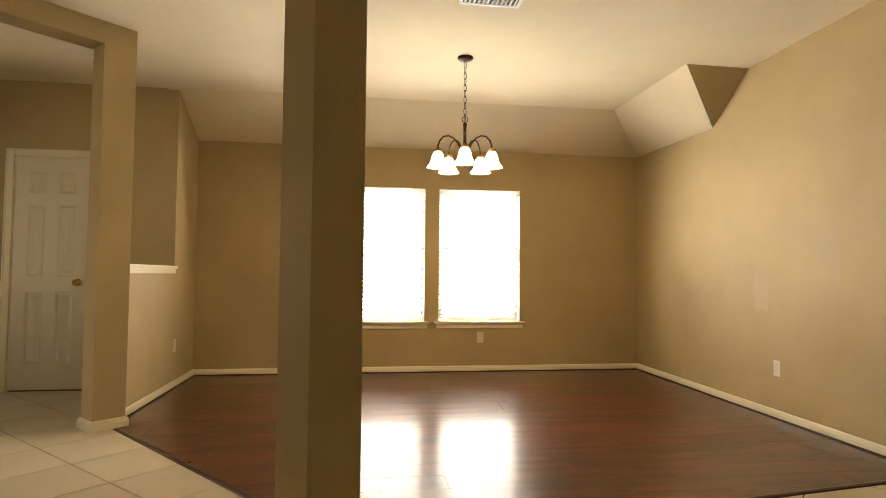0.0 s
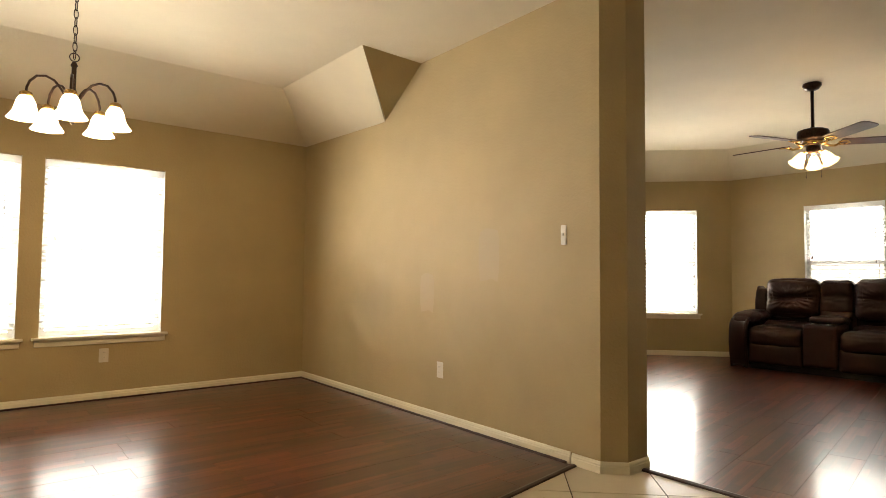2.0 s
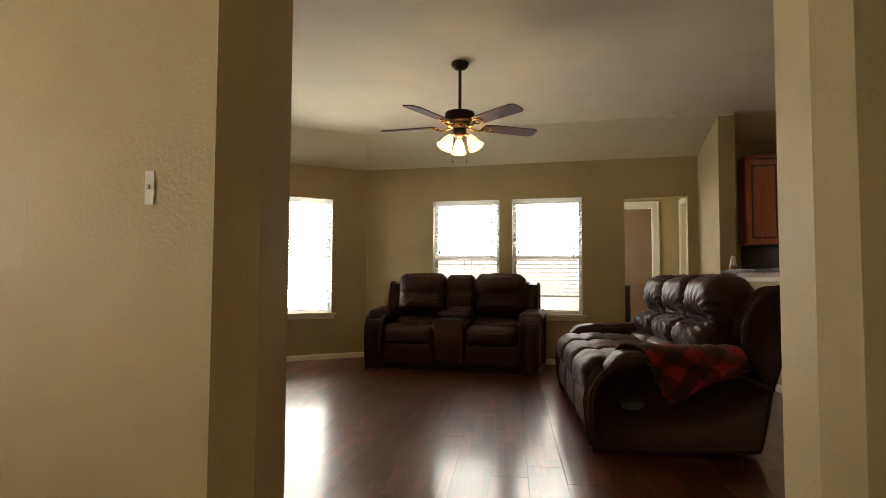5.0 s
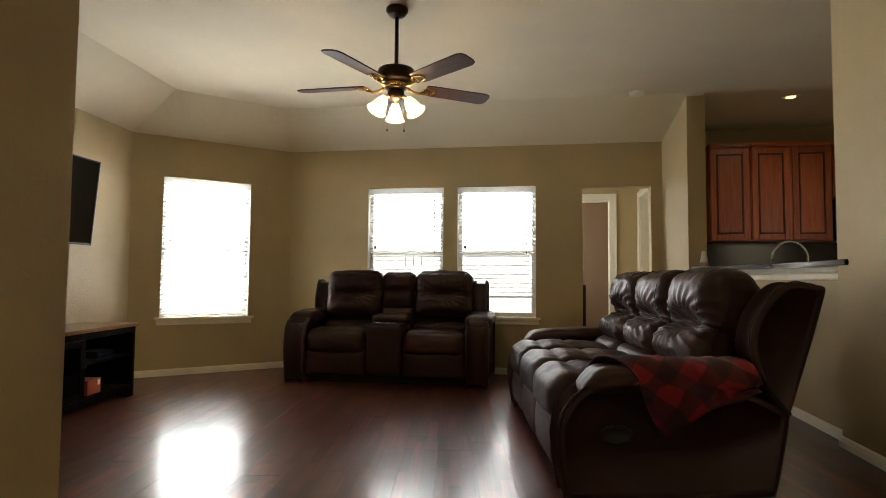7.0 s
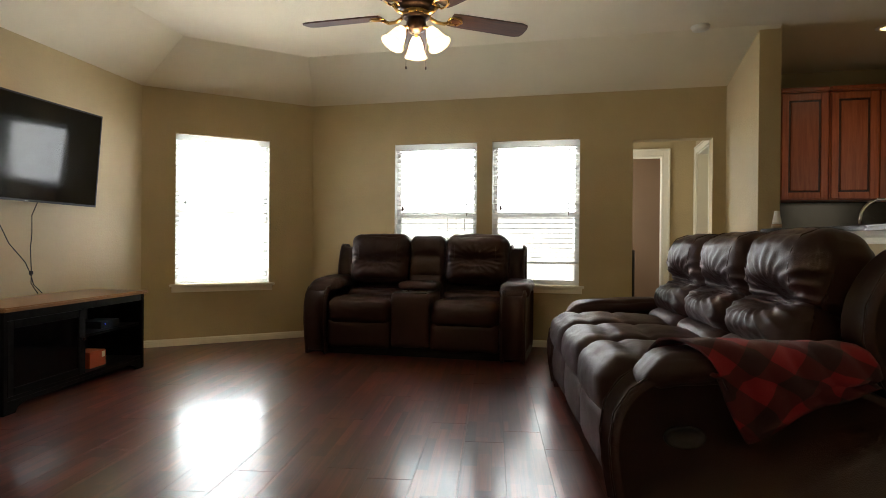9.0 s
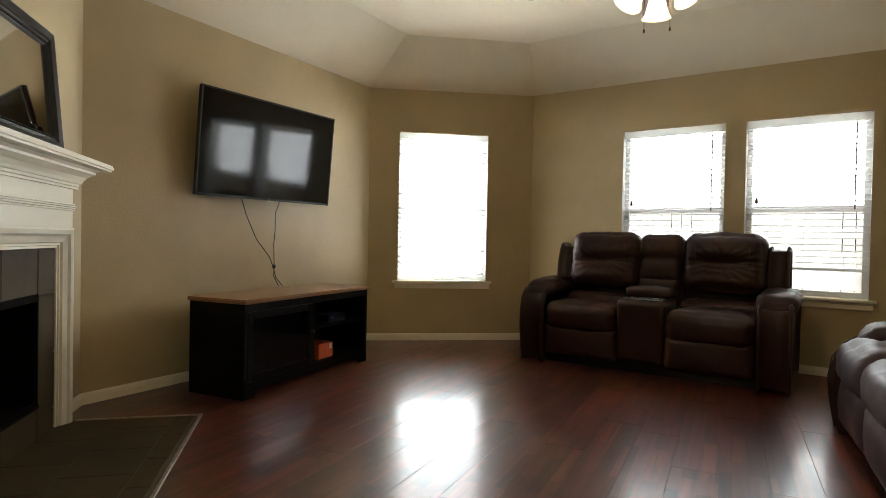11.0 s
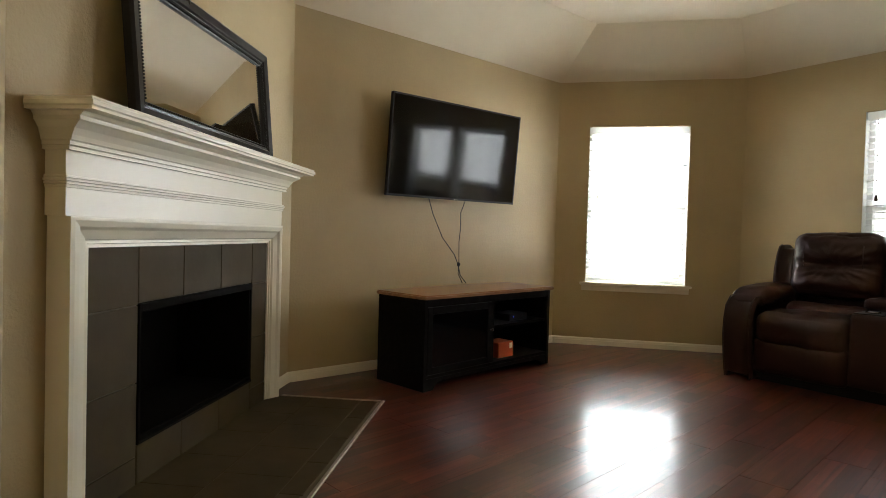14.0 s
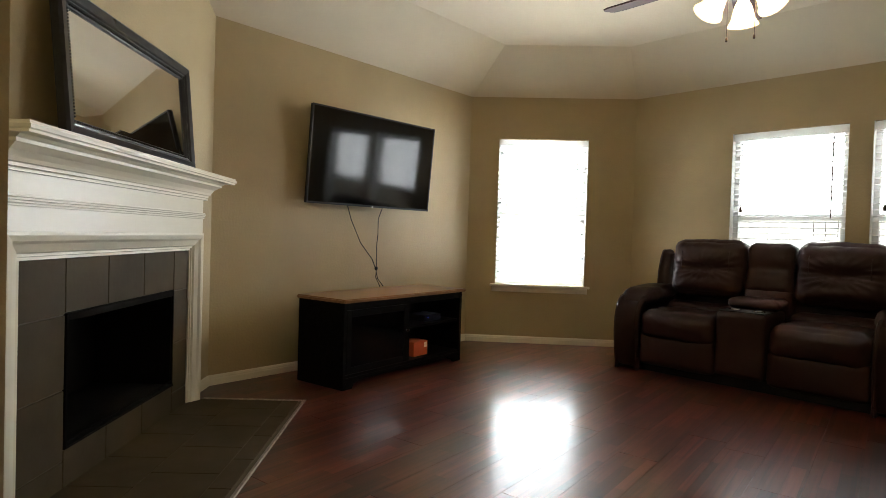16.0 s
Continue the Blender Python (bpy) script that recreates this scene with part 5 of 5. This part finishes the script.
# ---- wall plates, detectors, vents ----
def outlet(m, group="wall outlets"):
    t = thing("wall_outlet", m, "ivory plastic duplex wall outlet", "outlet", group)
    part("plate", boxes((-0.036, 0.036, 0.0, 0.006, -0.058, 0.058), bevel=0.003, seg=2), PLASTIC, t)
    for z in (-0.02, 0.02):
        sck = part("socket", lathe(bmesh.new(), [(0.0, 0.0), (0.0165, 0.0), (0.0165, 0.0025), (0.015, 0.003), (0.0, 0.003)], 18, pose(0, 0.006, z, -90, 0, 0)), PLASTIC, t)
        part("slot", boxes((-0.007, -0.005, 0.0088, 0.0094, z - 0.002, z + 0.006), (0.005, 0.007, 0.0088, 0.0094, z - 0.002, z + 0.006)), BLACK, sck)
    return t


outlet(plan_matrix((right_wall(3.84), 3.84), (right_wall(5), 5), 0.372))
outlet(plan_matrix((1.84, YN), (0, YN), 0.368))
outlet(plan_matrix((XL, 5.50), (XL, 4), 0.38))
sw = thing("light_switch", plan_matrix((right_wall(2.69), 2.69), (right_wall(5), 5), 1.30), "ivory plastic toggle switch on the wall", "switch")
part("plate", boxes((-0.021, 0.021, 0.0, 0.006, -0.058, 0.058), bevel=0.003, seg=2), PLASTIC, sw)
part("toggle", boxes((-0.005, 0.005, 0.006, 0.016, -0.004, 0.010), bevel=0.002), PLASTIC, sw)


def ceiling_vent(m):
    t = thing("ceiling_vent", m, "white metal louvred ceiling vent", "vent")
    bm = boxes((-0.19, 0.19, -0.11, -0.09, -0.008, 0.0), (-0.19, 0.19, 0.09, 0.11, -0.008, 0.0), (-0.19, -0.17, -0.09, 0.09, -0.008, 0.0), (0.17, 0.19, -0.09, 0.09, -0.008, 0.0), bevel=0.002)
    part("frame", bm, VINYL, t)
    # no duct is built: a black sheet gives its shade
    part("backing", boxes((-0.17, 0.17, -0.09, 0.09, -0.0015, 0.0)), BLACK, t, "black sheet standing for the shaded duct behind the louvres")
    me = None
    for k in range(12):
        if me is None:
            s = part("slat", boxes((-0.005, 0.005, -0.088, 0.088, -0.001, 0.001)), VINYL, t)
            me = s.data
        else:
            s = new("slat", me)
            s.parent = t
        s.matrix_basis = pose(-0.155 + 0.0282 * k, 0, -0.0055, 0, 40, 0)
    return t


ceiling_vent(pose(1.30, 3.26, CEILING - 0.0005))
ceiling_vent(pose(5.30, 0.72, CEILING - 0.0005))
sd = thing("smoke_detector", pose(8.36, 0.51, CEILING), "round white plastic smoke detector on the ceiling", "smoke detector")
part("housing", lathe(bmesh.new(), [(0.0, 0.0), (0.068, 0.0), (0.068, -0.014), (0.060, -0.030), (0.035, -0.037), (0.0, -0.038)], 28), PLASTIC, sd, smooth=True)
part("base_ring", lathe(bmesh.new(), [(0.069, -0.001), (0.073, -0.001), (0.073, -0.009), (0.069, -0.010)], 28), PLASTIC, sd)

# touched-up patches of paint on the dining wall
PATCH = paint("fresh_beige_paint", (0.472, 0.372, 0.212), 0.55, 0.05, 0.3, 120)
for y, z, w, h in PATCHES:
    bm = bmesh.new()
    n = 14
    prism(bm, [(w / 2 * max(-1, min(1, 1.35 * math.cos(2 * math.pi * k / n))), h / 2 * max(-1, min(1, 1.3 * math.sin(2 * math.pi * k / n))) * (1 + 0.08 * math.sin(k * 2.3))) for k in range(n)], 0.0, 0.0004)
    bmesh.ops.rotate(bm, verts=bm.verts, matrix=Matrix.Rotation(radians(90), 3, "X"))
    tagged(part("wall_paint_patch", bm, PATCH, m=plan_matrix((right_wall(y), y), (right_wall(y + 1), y + 1), z) @ pose(0, 0.0007, 0)), "slightly lighter touched-up patch of wall paint", "paint patch", kind="structure")


# ---- kitchen beyond the bar ----
def bar_counter():
    bm = bmesh.new()
    prism(bm, [(6.56, -0.36), (6.56, -0.68), (7.5, -0.68), (8.46, -0.30), (8.46, 0.04), (8.36, 0.06), (7.58, -0.34)], 1.075, 1.11)
    bmesh.ops.bevel(bm, geom=list(bm.edges), offset=0.008, segments=2, affect="EDGES")
    t = part("bar_counter", bm, GRANITE)
    tagged(t, "dark granite bar counter on the half wall", "counter")
    bm = bmesh.new()
    sweep(bm, [(6.70, -0.45), (7.55, -0.45), (8.46, -0.084)], [(0.001, 0.99), (0.012, 0.99), (0.016, 1.0), (0.016, 1.03), (0.03, 1.045), (0.034, 1.0745), (0.001, 1.0745)])
    tagged(part("trim_bar", bm, TRIM), "white moulding under the bar counter", "trim", kind="structure")


bar_counter()


def wall_cabinet(y0, y1, z0, z1, doors, label):
    t = thing("wall_cabinet", pose(9.57, y0, z0), label, "cabinet", "kitchen wall cabinets")
    w, h = y1 - y0, z1 - z0
    part("body", boxes((0.0, 0.325, 0.0, w, 0.0, h), bevel=0.003), CABWOOD, t)
    part("cornice", boxes((-0.03, 0.325, -0.0, w, h + 0.001, h + 0.05), bevel=0.012, seg=2), CABWOOD, t)
    dw = w / doors
    for k in range(doors):
        a, b = k * dw + 0.012, (k + 1) * dw - 0.012
        lo, hi = 0.012, h - 0.012
        bm = boxes((-0.020, -0.001, a, a + 0.06, lo, hi), (-0.020, -0.001, b - 0.06, b, lo, hi), (-0.020, -0.001, a + 0.06, b - 0.06, lo, lo + 0.06), (-0.020, -0.001, a + 0.06, b - 0.06, hi - 0.06, hi), bevel=0.003)
        dr = part("door", bm, CABWOOD, t)
        # the groove round each raised panel is a darker brown
        part("panel_groove", boxes((-0.010, -0.001, a + 0.06, b - 0.06, lo + 0.06, hi - 0.06)), CABGROOVE, dr, "dark brown groove round the door panel")
        part("door_panel", boxes((-0.018, -0.009, a + 0.078, b - 0.078, lo + 0.078, hi - 0.078), bevel=0.007), CABWOOD, dr, "raised cherry door panel")
    return t


wall_cabinet(-0.85, -0.43, 1.42, 2.44, 1, "cherry wood kitchen wall cabinet with one raised-panel door")
wall_cabinet(-1.66, -0.855, 1.42, 2.44, 2, "cherry wood kitchen wall cabinet with two raised-panel doors")
wall_cabinet(-2.46, -1.665, 1.88, 2.44, 2, "cherry wood cabinet above the microwave")
mw = thing("microwave", pose(9.52, -2.44, 1.44), "black built-in microwave under the wall cabinet", "microwave")
part("body", boxes((0.0, 0.37, 0.0, 0.76, 0.0, 0.42), bevel=0.006), BLACK, mw)
part("door", boxes((-0.02, -0.001, 0.0, 0.58, 0.01, 0.41), bevel=0.004), SCREEN, mw)
part("handle", tube(bmesh.new(), [(-0.02, 0.70, 0.1), (-0.05, 0.70, 0.12), (-0.05, 0.70, 0.30), (-0.02, 0.70, 0.32)], 0.009, 8), CHROME, mw, "steel bar handle", smooth=True)
ob = part("kitchen_counter", boxes((9.27, 9.89, -3.2, -0.45, 0.88, 0.92), (9.86, 9.89, -3.2, -0.45, 0.921, 1.42), bevel=0.004), GRANITE)
tagged(ob, "dark granite worktop with dark backsplash", "counter")
bc = thing("base_cabinet", pose(9.32, -3.2, 0), "cherry wood kitchen base cabinet under the worktop", "cabinet")
part("body", boxes((0.0, 0.56, 0.0, 2.75, 0.09, 0.878), (0.05, 0.56, 0.0, 2.75, 0.0, 0.09)), CABWOOD, bc)
for k in range(5):
    part("door", boxes((-0.02, -0.001, 0.02 + 0.545 * k, 0.53 + 0.545 * k, 0.13, 0.85), bevel=0.004), CABWOOD, bc)
sink = thing("sink_counter", pose(0, 0, 0), "kitchen worktop with sink behind the bar", "counter")
part("worktop", boxes((6.72, 8.44, -1.25, -0.685, 0.88, 0.92), bevel=0.004), GRANITE, sink)
part("body", boxes((6.74, 8.42, -1.2, -0.69, 0.0, 0.879)), CABWOOD, sink)
fa = thing("faucet", pose(8.2, -0.84, 0.92), "chrome gooseneck kitchen faucet", "faucet")
part("spout", tube(bmesh.new(), [(0, 0, 0.0), (0, 0, 0.2)] + [(0.0, 0.14 - 0.14 * math.cos(a), 0.26 + 0.14 * math.sin(a)) for a in [i * math.pi / 10 for i in range(11)]] + [(0, 0.282, 0.22)], 0.011, 10), CHROME, fa, smooth=True)
part("base_flange", lathe(bmesh.new(), [(0.0, 0.0), (0.028, 0.0), (0.026, 0.012), (0.014, 0.03), (0.0, 0.03)], 18), CHROME, fa, smooth=True)
la = thing("air_freshener", pose(8.27, -0.03, 1.111), "small white cone air freshener on the bar counter", "air freshener")
part("base", lathe(bmesh.new(), [(0.0, 0.0), (0.036, 0.0), (0.036, 0.03), (0.032, 0.034), (0.0, 0.034)], 20), plain("tan_plastic", (0.35, 0.22, 0.11), 0.5), la, smooth=True)
part("cone", lathe(bmesh.new(), [(0.033, 0.035), (0.031, 0.05), (0.018, 0.125), (0.015, 0.132), (0.0, 0.133)], 20), PLASTIC, la, smooth=True)
for x, y in ((8.69, -0.93),):
    dl = thing("downlight", pose(x, y, CEILING), "recessed ceiling downlight, lit, with white trim ring", "downlight")
    part("trim_ring", lathe(bmesh.new(), [(0.048, -0.0005), (0.078, -0.0005), (0.076, -0.004), (0.049, -0.006)], 28), VINYL, dl, smooth=True)
    part("lamp", lathe(bmesh.new(), [(0.0, -0.001), (0.046, -0.001), (0.043, -0.008), (0.03, -0.014), (0.0, -0.016)], 24), CANLIGHT, dl, "lit frosted lamp")
    can = new("downlight_lamp", bpy.data.lights.new("downlight_lamp", "SPOT"))
    can.data.energy, can.data.color, can.data.spot_size, can.data.shadow_soft_size = CAN_W, (1.0, 0.78, 0.5), radians(165), 0.05
    can.data.spot_blend = 1.0
    can.matrix_world = look((x, y, CEILING - 0.03), (x, y, 0))


# ---- passage behind the window wall ----
wall("wall_passage_far", (10.25, -0.2), (10.25, 1.38), T, 0, 2.45, [(0.74, 1.48, 0, 1.99)])
wall("wall_passage_south", (XE + T, 0.20), (10.25, 0.20), T, 0, 2.8, [(0.38, 1.02, 0, 1.99)])
# unseen opening with a lamp outside, added to brighten the passage
wall("wall_passage_north", (10.25, 1.36), (XE + T, 1.36), 0.06, 0, 2.45, [(0.2, 0.9, 0.9, 2.1)])
window_light("window_light", (9.7, 1.5, 1.5), (0, -1, 0), 0.68, 1.18, PASSAGE_FILL_W)
wall("wall_side_room", (11.4, -0.2), (11.4, 1.40), T, 0, 2.45, mat=paint("brown_wall_paint", (0.30, 0.19, 0.11), 0.7))
# the same for the side room: hidden hole and fill lamp
wall("wall_side_room_north", (11.4, 1.36), (10.39, 1.36), 0.06, 0, 2.45, [(0.2, 0.8, 0.9, 2.1)])
window_light("window_light", (10.9, 1.5, 1.5), (0, -1, 0), 0.58, 1.18, PASSAGE_FILL_W)
wall("wall_side_room_south", (10.25, 0.0), (11.4, 0.0), T, 0, 2.8)
sheet("ceiling_passage", [[(9.1, -0.09, 2.44), (11.6, -0.09, 2.44), (11.6, 1.42, 2.44), (9.1, 1.42, 2.44)]], CEIL, "cream passage ceiling")


def door_casing(p0, p1, height, name):
    w = math.dist(p0, p1)
    c = 0.075
    bm = bmesh.new()
    for s in ((-c, 0.0, 0.001, 0.014, 0.0, height + c), (w, w + c, 0.001, 0.014, 0.0, height + c), (0.0, w, 0.001, 0.014, height, height + c),
              (-c, -c + 0.02, 0.014, 0.024, 0.0, height + c), (w + c - 0.02, w + c, 0.014, 0.024, 0.0, height + c), (-c + 0.02, w + c - 0.02, 0.014, 0.024, height + c - 0.02, height + c)):
        box(bm, *s, bevel=0.003)
    for s in ((-0.001, 0.012, -T + 0.001, 0.0, 0.0, height), (w - 0.012, w + 0.001, -T + 0.001, 0.0, 0.0, height), (0.012, w - 0.012, -T + 0.001, 0.0, height - 0.012, height + 0.001)):
        box(bm, *s)
    return tagged(part(name, bm, TRIM, m=plan_matrix(p0, p1)), "white moulded door casing in the passage", "door frame", kind="structure")


door_casing((10.25, 0.54), (10.25, 1.28), 1.98, "trim_door_far")
door_casing((XE + T + 0.38, 0.20), (XE + T + 1.02, 0.20), 1.98, "trim_door_side")
ps = thing("loudspeaker", pose(10.0, 0.95, 0), "tall narrow dark brown wooden loudspeaker in the passage", "loudspeaker")
part("cabinet", boxes((-0.11, 0.11, -0.09, 0.09, 0.0, 0.93), bevel=0.006), plain("dark_brown_veneer", (0.04, 0.018, 0.010), 0.45, 0, 0.3), ps)
part("grille", boxes((-0.118, -0.111, -0.08, 0.08, 0.05, 0.90), bevel=0.002), BLACK, ps)

# ---- outdoors ----
ground = tagged(part("ground", prism(bmesh.new(), [(-400, -400), (400, -400), (400, 400), (-400, 400)], -0.5, -0.25), paint("lawn_grass", (0.10, 0.13, 0.05), 0.95, 0.4, 0.6, 30)), "dry lawn round the house", "ground", kind="structure")
tagged(part("pavement_patio", boxes((9.2, 12.2, -1.0, 6.0, -0.25, -0.12)), paint("patio_concrete", (0.52, 0.50, 0.46), 0.9, 0.1, 0.3, 30)), "pale concrete patio", "patio", kind="structure")
FENCE = paint("weathered_fence_wood", (0.76, 0.73, 0.67), 0.85, 0.12, 0.3, 30)
fence = thing("fence", pose(13.6, -4.0, -0.25), "weathered upright-board wooden fence", "fence")
for z in (0.35, 1.35):
    part("rail", boxes((0.02, 0.06, 0.0, 14.0, z, z + 0.09)), FENCE, fence)
me = None
for k in range(92):
    if me is None:
        s = part("board", boxes((0.0, 0.018, 0.0, 0.14, 0.02, 1.75), bevel=0.004), FENCE, fence)
        me = s.data
    else:
        s = new("board", me)
        s.parent = fence
    s.matrix_basis = pose(0, 0.152 * k, random.uniform(-0.02, 0.02))
SIDING = paint("cream_siding", (0.84, 0.83, 0.78), 0.8, 0.05, 0.1, 20)
ROOFING = paint("grey_shingle", (0.55, 0.54, 0.52), 0.95, 0.2, 0.5, 12)
house = thing("neighbour_house", pose(24.0, 2.0, -0.25), "cream sided neighbouring house with grey shingle roof", "house")
bm = bmesh.new()
for k in range(16):
    box(bm, 0.0, 6.0, -7.0, 8.0, 0.18 * k, 0.18 * k + 0.175)
part("wall", bm, SIDING, house)
bm = bmesh.new()
v = [bm.verts.new(c) for c in ((-0.5, -7.5, 2.85), (-0.5, 8.5, 2.85), (3.0, 8.5, 4.9), (3.0, -7.5, 4.9), (6.5, -7.5, 2.85), (6.5, 8.5, 2.85))]
for q in ((0, 1, 2, 3), (3, 2, 5, 4), (0, 3, 4), (1, 5, 2), (0, 4, 5, 1)):
    bm.faces.new([v[i] for i in q])
part("roof", bm, ROOFING, house)
for y in (-1.2, 3.4):
    wn = part("window", boxes((-0.04, 0.0, y, y + 1.0, 1.0, 2.4), bevel=0.01), VINYL, house)
    part("pane", boxes((-0.045, -0.041, y + 0.07, y + 0.93, 1.07, 1.68), (-0.045, -0.041, y + 0.07, y + 0.93, 1.74, 2.33)), SCREEN, wn)
part("gutter", boxes((-0.62, -0.5, -7.5, 8.5, 2.78, 2.88), bevel=0.01), VINYL, house)
bd = part("backdrop", boxes((60.0, 60.5, -120.0, 120.0, -10.0, 60.0)), glow("overcast_sky_glow", (1.0, 1.0, 1.0), 2.6))
tagged(bd, "bright white overcast sky beyond the yard", "sky", kind="structure")
